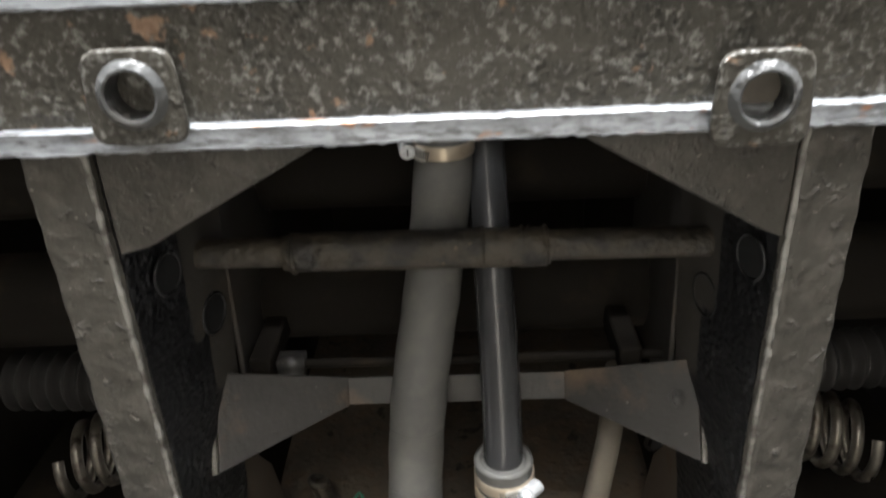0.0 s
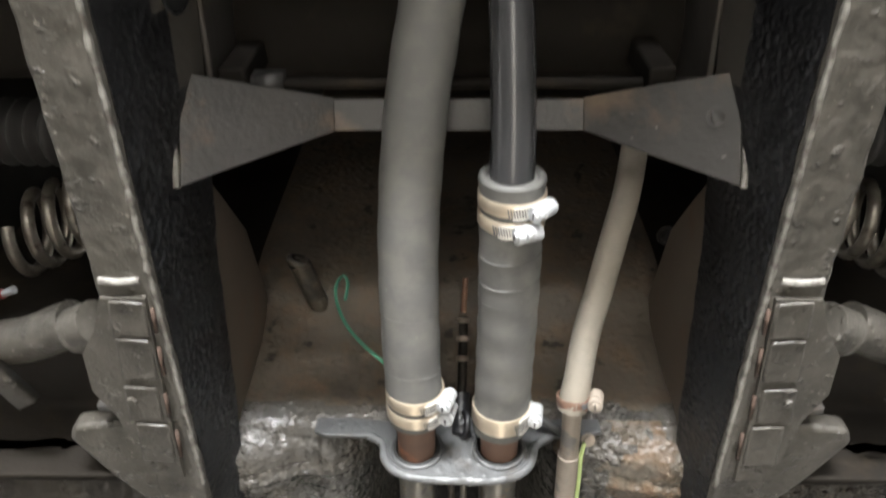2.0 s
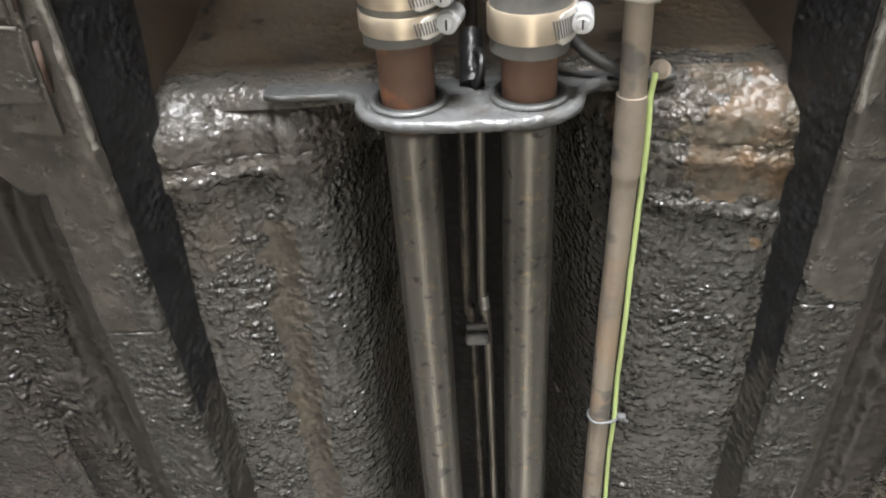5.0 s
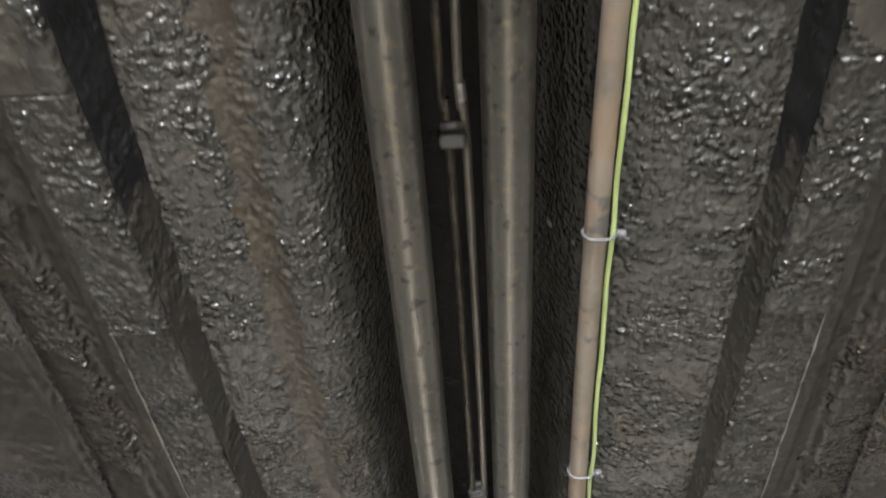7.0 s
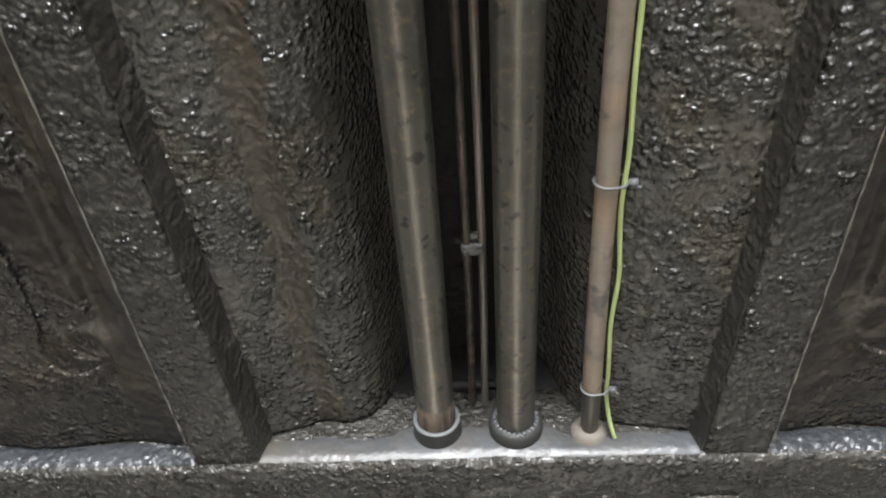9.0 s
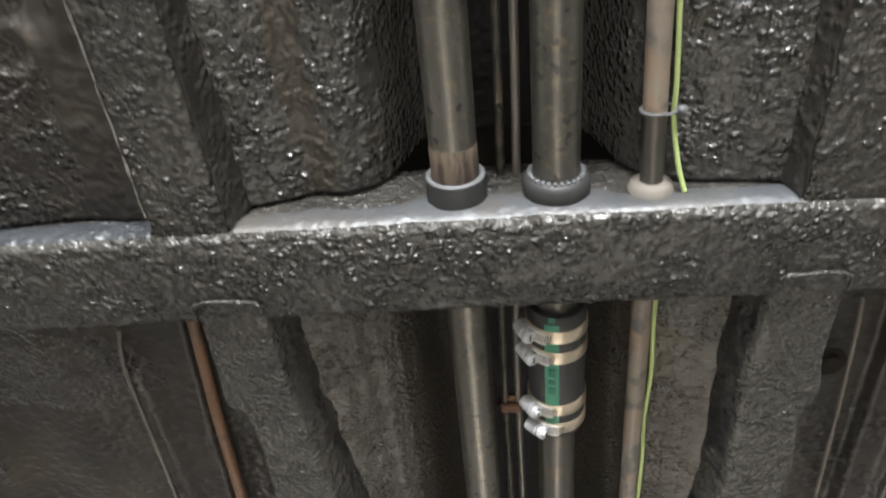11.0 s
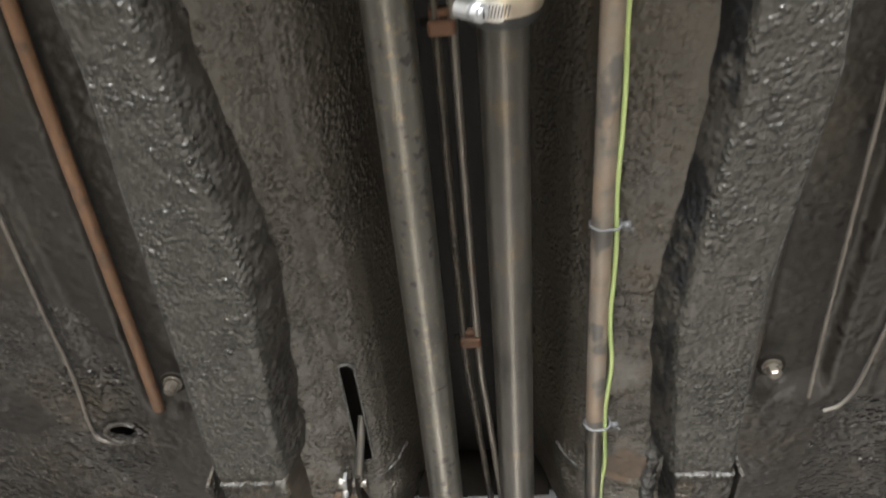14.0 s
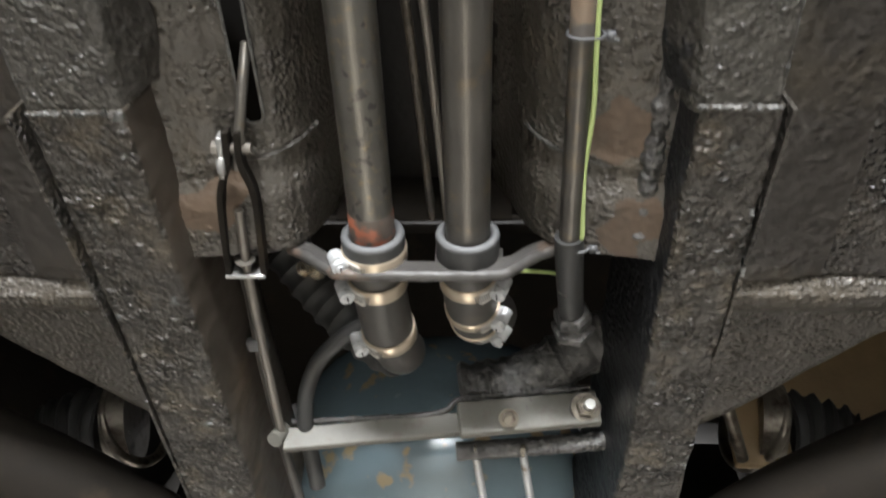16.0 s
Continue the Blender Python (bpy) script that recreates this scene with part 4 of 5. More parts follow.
soft_edges(part("cross_bar", plate3([(-0.107, 0.630, 2.031), (0.107, 0.630, 2.031), (0.107, 0.654, 2.020), (-0.107, 0.654, 2.020)]), WING, wing), 0.0012)
part("upper_bar", tube([(-0.20, 0.622, 2.045), (0, 0.622, 2.045), (0.20, 0.622, 2.045)], 0.005, 14), DARKSTEEL, wing)

axle = thing("front_axle_beam", "near-black front axle beam in the shaded bay", "axle beam")
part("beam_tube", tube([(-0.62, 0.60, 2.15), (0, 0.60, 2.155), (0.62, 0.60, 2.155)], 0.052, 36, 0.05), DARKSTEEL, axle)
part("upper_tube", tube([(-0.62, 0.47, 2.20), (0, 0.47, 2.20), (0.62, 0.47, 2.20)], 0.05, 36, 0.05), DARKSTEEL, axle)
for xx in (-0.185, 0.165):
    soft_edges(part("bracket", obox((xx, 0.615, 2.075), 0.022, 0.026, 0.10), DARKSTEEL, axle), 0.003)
part("clamp_block", obox((-0.160, 0.622, 2.045), 0.026, 0.018, 0.02), WING, axle)
for xx, yy, zz in ((0.222, 0.655, 2.13), (0.243, 0.861, 2.19)):
    b = thing("bay_bolt", "oily hexagon bolt in the dark front bay", "bolt", "bay bolts", at=(xx, yy, zz))
    part("head", bolt_mesh((0, 0, 0), (0.1, -0.3, -1), 0.008, 0.012), TUBEPAINT, b)

for sx in (-1, 1):
    # inner side plate with scalloped edge, behind the rail
    bay = thing("bay_side_plate", "brown dusty side plate of the front bay", "side plate", "front bay plates")
    soft_edges(part("plate", lengthwise([(0.685, 2.012), (0.73, 2.004), (0.95, 1.966), (0.962, 2.0), (0.962, 2.15), (0.90, 2.135), (0.80, 2.102), (0.74, 2.055), (0.70, 2.022)], sx * 0.218, sx * 0.226), PLATE, bay), 0.002)
    web = thing("bay_rail_web", "grey rail web with oval lightening holes", "rail web", "front bay plates")
    soft_edges(part("web", lengthwise([(0.33, 2.035), (0.66, 2.02), (0.66, 2.2), (0.33, 2.2)], sx * 0.199, sx * 0.205), WEBGREY, web), 0.002)
    across = Vector((-sx * 0.974, 0, -0.225))
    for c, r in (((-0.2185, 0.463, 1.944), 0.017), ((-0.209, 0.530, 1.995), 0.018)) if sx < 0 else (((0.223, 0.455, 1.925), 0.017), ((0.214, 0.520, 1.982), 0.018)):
        # no opening is cut: a flat black disc holds the hole's shade
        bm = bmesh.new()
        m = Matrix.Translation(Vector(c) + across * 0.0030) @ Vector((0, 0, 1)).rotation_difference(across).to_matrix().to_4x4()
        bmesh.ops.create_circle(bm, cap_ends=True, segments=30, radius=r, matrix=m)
        part("hole", bm, HOLEBLACK, web, "flat black disc for the shade of an oval hole")
        part("hole_edge", torus(Vector(c) + across * 0.0030, across, r, 0.0014), SEALER, web)

# side bays with springs and bellows
for sx in (-1, 1):
    # panels keep light out; the bay's shade is also in their colour
    well = thing("wheel_bay", "near-black panels closing off the wheel bay", "wheel bay", "wheel bays", "structure")
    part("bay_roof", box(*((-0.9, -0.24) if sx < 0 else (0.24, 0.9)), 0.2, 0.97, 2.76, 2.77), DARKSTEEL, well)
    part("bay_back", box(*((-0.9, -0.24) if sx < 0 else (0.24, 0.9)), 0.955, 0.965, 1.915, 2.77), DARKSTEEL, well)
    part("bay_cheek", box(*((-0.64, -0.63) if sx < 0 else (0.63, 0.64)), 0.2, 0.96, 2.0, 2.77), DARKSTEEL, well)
    spring = thing("coil_spring", "worn shiny steel coil spring in the wheel bay", "coil spring", "front springs")
    pts = [(sx * (0.372 + 0.026 * a / 6.28 + 0.006 * math.cos(a)), 0.790 + 0.012 * a / 6.28 + 0.042 * math.sin(a), 2.160 + 0.040 * math.cos(a)) for a in [k * 0.35 for k in range(84)]]
    part("coil", tube(pts, 0.0068, 12, 0.01), SPRINGSTEEL, spring)
    bellows = thing("rubber_bellows", "black ribbed rubber bellows on the steering rod", "bellows", "steering bellows")
    part("boot", tube([(sx * 0.36, 0.715, 2.15), (sx * 0.42, 0.715, 2.155), (sx * 0.52, 0.715, 2.16)], lambda t: 0.031 + 0.005 * math.cos(t * 9 * 2 * math.pi), 28, 0.002), TYRE, bellows)
    part("retaining_band", torus((sx * 0.358, 0.715, 2.15), (1, 0, 0), 0.034, 0.003), DARKSTEEL, bellows)
    arm = thing("suspension_arm", "grey painted suspension arm bolted to the rail", "suspension arm", "suspension arms")
    part("arm_tube", tube([(sx * 0.335, 0.805, 1.952), (sx * 0.42, 0.835, 1.958), (sx * 0.66, 0.85, 1.965)], 0.021, 24, 0.02), RAILPAINT, arm)
    part("bushing", tube([(sx * 0.300, 0.783, 1.925), (sx * 0.322, 0.795, 1.93)], 0.019, 24), RAILPAINT, arm)
    part("bushing_ring", torus((sx * 0.322, 0.796, 1.93), (1, 0.4 * sx, 0), 0.014, 0.006), RAILPAINT, arm)
    part("web_plate", obox((sx * 0.43, 0.80, 1.93), 0.02, 0.18, 0.01, Matrix.Rotation(sx * 0.5, 3, "Z")), RAILPAINT, arm)
    part("clip", obox((sx * 0.298, 0.865, 1.915), 0.03, 0.008, 0.012), WING, arm)
for k, (mt, lab) in enumerate(((REDWIRE, "red cable end in the wheel bay"),)):
    w_ = thing("bay_cable", lab, "cable")
    part("cable", tube([(-0.66, 0.93, 2.14), (-0.57, 0.92, 2.145), (-0.53, 0.914, 2.145)], 0.006, 10), mt, w_)
    part("cable_end", tube([(-0.53, 0.914, 2.145), (-0.515, 0.908, 2.145)], 0.0045, 10), SCREW, w_)

# ---------------------------------------------------------------- hoses, pipes and lines
hose = thing("coolant_hose", "thick grey rubber coolant hose sagging between two clamps", "hose", "coolant hoses")
LEFT_HOSE = [(0.002, 0.33, 2.055), (-0.004, 0.43, 2.040), (-0.016, 0.52, 2.020), (-0.033, 0.62, 1.988), (-0.041, 0.72, 1.962), (-0.041, 0.82, 1.945), (-0.0385, 0.902, 1.9375)]
part("tube", tube(LEFT_HOSE, lambda t: 0.0252 + 0.0003 * math.sin(t * 75), 40), HOSE, hose)
for k in range(9):
    yy = 0.62 + 0.028 * k
    c = min(spline(LEFT_HOSE, 0.004), key=lambda p: abs(p.y - yy))
    part("wrap_ridge", torus(c, (-0.05, 1, -0.22), 0.0246, 0.0009, 40, 8), HOSE, hose)
hose2 = thing("coolant_hose", "short grey rubber coolant hose joining black and rusty pipes", "hose", "coolant hoses")
part("tube", tube([(0.0405, 0.658, 1.944), (0.0415, 0.78, 1.940), (0.039, 0.912, 1.9375)], lambda t: 0.0250 + 0.0004 * math.sin(t * 50) + 0.0006 * smooth(0.03, 0.0, t), 40), HOSE, hose2)
for k in range(8):
    part("wrap_ridge", torus((0.0413, 0.722 + 0.022 * k + 0.003 * math.sin(k * 2.1), 1.9405), (0.1, 1, -0.05), 0.0247, 0.0008, 40, 8), HOSE, hose2)
part("end_ring", torus((0.0405, 0.659, 1.944), (0, 1, 0), 0.0225, 0.0036), HOSE, hose2)
black = thing("black_pipe", "glossy black coolant pipe dropping into the grey hose", "pipe")
part("tube", tube([(0.032, 0.30, 2.095), (0.034, 0.42, 2.055), (0.037, 0.51, 2.005), (0.040, 0.60, 1.962), (0.0405, 0.66, 1.945), (0.0405, 0.72, 1.943)], 0.0172, 36), GLOSSPIPE, black)

PIPES = []
for x, lab in ((-0.0387, "straight dull steel coolant pipe with tan rust specks"), (0.0391, "straight dull steel coolant pipe cut by a rubber coupling")):
    p = thing("coolant_pipe", lab, "pipe", "coolant pipes")
    part("rusty_end", tube([(x, 0.88, 1.9375), (x, 0.965, 1.9365)], 0.0178, 36), RUSTPIPE, p, "rusty bare pipe end")
    part("tube", tube([(x, 0.96, 1.9365), (x, 1.5, 1.9365), (x, 2.05, 1.9365), (x, 2.62, 1.9365), (x, 2.74, 1.9365)], 0.0182, 36, 0.008), PIPE, p)
    second(p.children[-1], DARKPIPE, lambda c, x=x: x > 0 and c.y > 2.0)
    PIPES.append(p)
part("scuffed_band", collar((-0.0387, 1.812, 1.9365), (0, 1, 0), 0.015, 0.0186, 0.034), mat("scuffed_band", (0.15, 0.115, 0.085), 0.6, vary=0.4, scale=70, second=(0.06, 0.045, 0.035), amount=0.44, spot=60, stretch=(3, 0.5, 3)), PIPES[0], "scuffed tan band")
part("red_primer", collar((-0.0387, 2.676, 1.9365), (0, 1, 0), 0.015, 0.0186, 0.026), mat("red_primer", (0.30, 0.095, 0.05), 0.55, vary=0.5, scale=60, second=(0.085, 0.068, 0.056), amount=0.50, spot=45, spread=0.05), PIPES[0], "band of red primer")

for k, dx in enumerate((-0.0075, 0.0055)):
    line = thing("brake_line", "thin steel brake line in the pan channel", "brake line", "brake lines")
    part("tube", tube([(dx + 0.003, 0.93, 1.976), (dx, 1.15, 1.975), (dx + 0.004, 1.19, 1.976), (dx + 0.006, 1.62, 1.970), (dx + 0.004, 1.85, 1.972), (dx - 0.002, 2.05, 1.972), (dx, 2.43, 1.972), (dx + 0.006, 2.55, 1.975), (dx + 0.016, 2.70, 1.975)],
                      0.0036, 12, 0.012), TUBEPAINT if k == 0 else BRAKE, line)
    if k:
        part("ferrule", tube([(dx + 0.001, 1.142, 1.975), (dx + 0.002, 1.156, 1.975)], 0.0042, 10), ZINC, line, "brass-coloured ferrule")
for yy, xx in ((1.186, 0.000), (1.636, 0.004), (2.122, -0.005), (2.438, -0.001)):
    clip = thing("line_clip", "small rusty clip holding both brake lines", "clip", "brake line clips", at=(xx, yy, 1.972))
    soft_edges(part("strap", obox((0, 0, -0.003), 0.021, 0.012, 0.009), RUST if yy > 2 else BRACKET, clip), 0.003)
    part("tab", obox((0, -0.011, 0.0), 0.018, 0.006, 0.006), RUST if yy > 2 else BRACKET, clip)
    part("ear", obox((-0.013, -0.002, 0.002), 0.006, 0.008, 0.003), DARKSTEEL, clip)

heater = thing("heater_pipe", "thin tan rusted heater pipe along the floor pan", "pipe")
HEAT = [(0.103, 0.868, 1.932), (0.1055, 1.0, 1.933), (0.1038, 1.2, 1.934), (0.1045, 1.45, 1.933), (0.1075, 1.7, 1.931), (0.1105, 1.84, 1.930), (0.1115, 2.0, 1.930), (0.1132, 2.25, 1.931), (0.1165, 2.48, 1.932), (0.1200, 2.62, 1.933), (0.1225, 2.70, 1.935), (0.1250, 2.75, 1.938)]
part("tube", tube(HEAT, 0.0088, 24, 0.008), HEATPIPE, heater)
second(heater.children[-1], DARKPIPE, lambda c: c.y > 2.519 or 1.777 < c.y < 1.90)
part("front_sleeve", tube([(0.1045, 0.945, 1.9325), (0.1055, 1.004, 1.933)], 0.0102, 24), HEATPIPE, heater, "worn outer sleeve")
part("elbow", tube([(0.1215, 2.690, 1.935), (0.1255, 2.735, 1.938), (0.132, 2.79, 1.948)], lambda t: 0.0122 - 0.0012 * t, 20), BLACKRUBBER, heater, "dark rubber sleeve")
part("union", lathe([(0.006, -0.010), (0.015, -0.010), (0.0175, -0.006), (0.0175, 0.004), (0.014, 0.008), (0.020, 0.012), (0.020, 0.020), (0.006, 0.022)], (0.1335, 2.792, 1.949), (0.10, 1, 0.18), 6), GREASE, heater, "greasy hexagon union")
heat_hose = thing("heater_hose", "tan dusty heater hose rising into the dark bay", "hose")
part("tube", tube([(0.1025, 0.885, 1.931), (0.106, 0.86, 1.938), (0.114, 0.825, 1.962), (0.126, 0.79, 1.984), (0.140, 0.755, 2.013), (0.156, 0.725, 2.052), (0.175, 0.69, 2.12)], 0.0125, 24), TANHOSE, heat_hose)
part("swollen_cuff", tube([(0.1025, 0.884, 1.931), (0.1045, 0.868, 1.9345), (0.108, 0.852, 1.943)], lambda t: 0.0134 - 0.0012 * t, 24), TANHOSE, heat_hose)


def wire_at(y):
    x = lerp([(p[1], p[0]) for p in HEAT], y)
    side = lerp([(1.3, 0.0112), (1.7, 0.0135), (1.96, 0.0120), (2.2, 0.0105), (2.48, 0.0110), (2.62, 0.0085)], y)
    return (x + side + 0.0020 * noise.noise(Vector((0, y * 15, 0))) + 0.0008 * math.sin(y * 47), y, 1.9295 + 0.0015 * noise.noise(Vector((5, y * 12, 1))))


wire = thing("earth_wire", "yellow-green insulated wire tied along the heater pipe", "wire")
part("front_run", tube([(0.1185, 0.932, 1.934)] + [wire_at(0.945 + 0.02 * k) for k in range(43)] + [(0.128, 1.82, 1.925), (0.134, 1.842, 1.921)], 0.0020, 10), GREENWIRE, wire)
part("rear_run", tube([(0.128, 1.90, 1.93)] + [wire_at(1.925 + 0.02 * k) for k in range(39)] + [(0.129, 2.715, 1.935), (0.130, 2.735, 1.94), (0.11, 2.76, 1.975), (0.08, 2.77, 1.99)], 0.0020, 10), GREENWIRE, wire)
for yy in (1.25, 1.546, 1.777, 1.925, 2.277, 2.519, 2.70):
    x = lerp([(p[1], p[0]) for p in HEAT], yy)
    z = lerp([(p[1], p[2]) for p in HEAT], yy)
    zt = thing("cable_tie", "grey plastic cable tie round heater pipe and wire", "cable tie", "cable ties", at=(x, yy, z))
    part("loop", tube([(0.0100 * math.cos(a) + (0.005 if math.cos(a) > 0.3 else 0), 0, 0.0100 * math.sin(a)) for a in [2 * math.pi * k / 24 for k in range(25)]], 0.0012, 8, 0.004), PLASTICGREY, zt)
    part("latch", obox((0.0185, 0.0, -0.004), 0.006, 0.006, 0.005), PLASTICGREY, zt)
    part("tail", obox((0.0215, 0.002, -0.006), 0.005, 0.0018, 0.0018, Matrix.Rotation(0.6, 3, "Y")), PLASTICGREY, zt)


def hose_clamp(centre, axis, r, turn, width=0.0125, mt=STAINLESS, screw=SCREW, lab="stainless worm clamp with a pale zinc screw", slots=10):
    """A worm-drive clamp: band with slots, housing and screw, the screw at the angle turn round the axis."""
    ob = thing("hose_clamp", lab, "hose clamp", "hose clamps")
    q = Vector((0, 0, 1)).rotation_difference(Vector(axis).normalized()).to_matrix()
    part("band", collar((0, 0, 0), (0, 0, 1), r - 0.001, r + 0.0009, width), mt, ob)
    way = 1 if math.cos(turn) > 0 else -1
    # the slotted free end lies on the band, running out of the housing
    reach = 0.10 + 0.075 * slots
    bm = bmesh.new()
    rows = []
    for k in range(19):
        a = turn + way * reach * k / 18
        tilt = 0.0016 * k / 18
        half = width * (0.50 if k < 17 else 0.42)
        rows.append([bm.verts.new((math.cos(a) * rr, math.sin(a) * rr, h + tilt)) for rr, h in ((r + 0.0010, -half), (r + 0.0022, -half), (r + 0.0022, half), (r + 0.0010, half))])
    for a, b in zip(rows, rows[1:]):
        for k in range(4):
            bm.faces.new((a[k], a[(k + 1) % 4], b[(k + 1) % 4], b[k]))
    bm.faces.new(rows[-1])
    part("band_end", bm, TONGUE if mt is STAINLESS else mt, ob, "pale slotted band end", smooth=False)
    bm = bmesh.new()
    for k in range(slots):
        a = turn + way * (0.30 + k * 0.075)
        m = Matrix.Translation((math.cos(a) * (r + 0.0022), math.sin(a) * (r + 0.0022), 0.0008)) @ Matrix.Rotation(a, 4, "Z") @ Matrix.Rotation(0.22 * way, 4, "X")
        obox(m.translation, 0.0006, 0.0009, width * 0.62, m.to_3x3(), bm)
    tagged(part("perforation", bm, PLASTICGREY, ob, "dark slots of the band", smooth=False), kind="stuff")
    d = Vector((math.cos(turn), math.sin(turn), 0))
    tn = Vector((-math.sin(turn), math.cos(turn), 0)) * way
    at = d * (r + 0.0058)
    soft_edges(part("saddle", obox(d * (r + 0.0016), 0.0022, 0.014, width * 0.9, Matrix.Rotation(turn, 3, "Z")), screw, ob), 0.0006)
    part("housing", tube([at - tn * 0.008, at - tn * 0.006, at + tn * 0.004, at + tn * 0.006], lambda t: 0.0066 if 0.05 < t < 0.97 else 0.0056, 18, 0.0015), screw, ob, "rounded worm housing")
    part("screw", tube([at + tn * 0.005, at + tn * 0.009], 0.0044, 14, 0.002), screw, ob)
    part("head", lathe([(0.0, 0.0062), (0.0032, 0.0062), (0.0038, 0.0050), (0.0062, 0.0050), (0.0066, 0.0042), (0.0066, 0.0), (0.0, 0.0)], at + tn * 0.008, tn, 18), screw, ob, "zinc screw head")
    soft_edges(part("slot", obox(at + tn * 0.0140, 0.0012, 0.0012, 0.0062, Matrix.Rotation(turn, 3, "Z")), DARKSTEEL, ob, "screwdriver slot"), 0.0002)
    ob.matrix_world = Matrix.Translation(centre) @ q.to_4x4()
    return ob


Y = (0, 1, 0)
# with the axis along y, angle 0 points to +x and 90 degrees points down
for c, r, turn, wd in (((-0.0385, 0.871, 1.939), 0.0257, 0.35, 0.0125), ((-0.0385, 0.888, 1.938), 0.0257, 0.25, 0.0125), ((0.0395, 0.893, 1.9378), 0.0257, 0.15, 0.019),
                       ((0.041, 0.674, 1.9435), 0.0257, 0.75, 0.0115), ((0.041, 0.690, 1.943), 0.0257, 1.15, 0.0115), ((0.0, 0.385, 2.047), 0.0257, 2.9, 0.012), ((-0.002, 0.402, 2.044), 0.0257, 3.0, 0.012)):
    hose_clamp(c, Y, r, turn, wd)
hose_clamp((0.1035, 0.876, 1.9345), (0.1, 1, -0.25), 0.0142, 0.1, 0.009, RUSTPIPE, HEATPIPE, "small rusty clamp on the heater hose")

coupling = thing("rubber_coupling", "black rubber coupling with a green printed tape strip", "coupling", at=(0.0391, 0, 1.9365))
part("sleeve", tube([(0, 1.956, 0), (0, 2.0, 0), (0, 2.105, 0)], lambda t: 0.0262 - 0.002 * smooth(0.03, 0, t) - 0.002 * smooth(0.97, 1, t), 40), BLACKRUBBER, coupling)
bm = bmesh.new()
strip = []
for i in range(8):
    a = math.radians(-118 + 4.0 * i)
    strip.append([bm.verts.new((0.0265 * math.cos(a), yy, 0.0265 * math.sin(a))) for yy in (1.962, 2.086)])
for a, b in zip(strip, strip[1:]):
    bm.faces.new((a[0], a[1], b[1], b[0]))
bmesh.ops.solidify(bm, geom=bm.faces[:], thickness=0.0003)
part("tape_strip", bm, TAPE, coupling, "green printed strip")
for yy, ln in ((1.956, 0.006), (2.018, 0.008), (2.029, 0.005), (2.040, 0.008)):
    a = math.radians(-104)
    part("print_bar", obox((0.0269 * math.cos(a), yy, 0.0269 * math.sin(a)), 0.0005, ln, 0.006, Matrix.Rotation(-a, 3, "Y")), PRINT, coupling, "dark print mark", smooth=False)
for yy, turn in ((1.976, 2.75), (2.000, 2.65), (2.066, 2.55), (2.090, 2.35)):
    hose_clamp((0.0391, yy, 1.9365), Y, 0.0267, turn, 0.0135, slots=9)

# pipe bracket at the front of the pan
br = thing("pipe_bracket", "grey painted bracket plate holding both coolant pipes", "bracket")


def two_holes(x, z, r):
    return min(math.hypot(x + 0.0387, z - 1.9365), math.hypot(x - 0.0391, z - 1.9365)) < r


BRK = [(-0.14, 1.962), (-0.13, 1.957), (-0.085, 1.955), (-0.072, 1.945), (-0.068, 1.925), (-0.055, 1.910), (-0.03, 1.903), (0.03, 1.901), (0.055, 1.908), (0.068, 1.922), (0.074, 1.943), (0.09, 1.955), (0.14, 1.962)]
bm = bmesh.new()
cols = []
for i in range(141):
    x = -0.14 + 0.28 * i / 140
    zb = lerp(BRK, x)
    cols.append([bm.verts.new((x, 0.944 + 0.004 * smooth(1.93, 1.99, zb + (1.99 - zb) * j / 40), zb + (1.992 - zb) * j / 40)) for j in range(41)])
for a, b in zip(cols, cols[1:]):
    for j in range(40):
        c = (a[j].co + b[j + 1].co) / 2
        if not two_holes(c.x, c.z, 0.0235):
            bm.faces.new((a[j], b[j], b[j + 1], a[j + 1]))
bmesh.ops.delete(bm, geom=[v for v in bm.verts if not v.link_faces], context="VERTS")
ob = part("plate", bm, BRACKET, br)
md = ob.modifiers.new("thick", "SOLIDIFY")
md.thickness, md.offset = 0.004, 1
part("rolled_edge", tube([(x, 0.946, z) for x, z in BRK[2:-1]], lambda t: 0.0042 + 0.0006 * noise.noise(Vector((t * 40, 0, 0))), 12, 0.004), BRACKET, br, "rounded worn lower edge")
for x in (-0.0387, 0.0391):
    part("hole_edge", torus((x, 0.943, 1.9365), Y, 0.0238, 0.0022), BRACKET, br)
    part("grommet", torus((x, 0.946, 1.9365), Y, 0.0208, 0.0034, squash=1.6), BLACKRUBBER, br, "worn black grommet")

washer = thing("rusty_washer", "rusty washer and screw beside the heater pipe", "washer", at=(0.1225, 0.932, 1.938))
part("disc", bolt_mesh((0, 0, 0), (0, -0.6, -0.8), 0.0045, 0.004), HEATPIPE, washer)

# green wire and stub tube in the front bay
tw = thing("green_wire", "thin green wire looping out of the dark bay", "wire")
part("strand", tube([(-0.055, 0.90, 1.975), (-0.070, 0.885, 1.990), (-0.093, 0.88, 2.013), (-0.115, 0.88, 2.047), (-0.130, 0.88, 2.088), (-0.1335, 0.88, 2.118), (-0.128, 0.88, 2.134), (-0.1215, 0.88, 2.120), (-0.1215, 0.885, 2.095)], 0.0018, 10), TEALWIRE, tw)
stub = thing("stub_tube", "brown stub tube in the front bay roof", "tube")
part("tube", tube([(-0.177, 0.864, 2.136), (-0.162, 0.91, 2.135), (-0.147, 0.955, 2.133)], 0.012, 18), TUBEPAINT, stub)
part("end_cap", torus((-0.177, 0.862, 2.136), (0.4, -1, 0.2), 0.010, 0.004), TUBEPAINT, stub)
rw = thing("bay_connector", "small rusty and tan connector between the hoses", "connector")
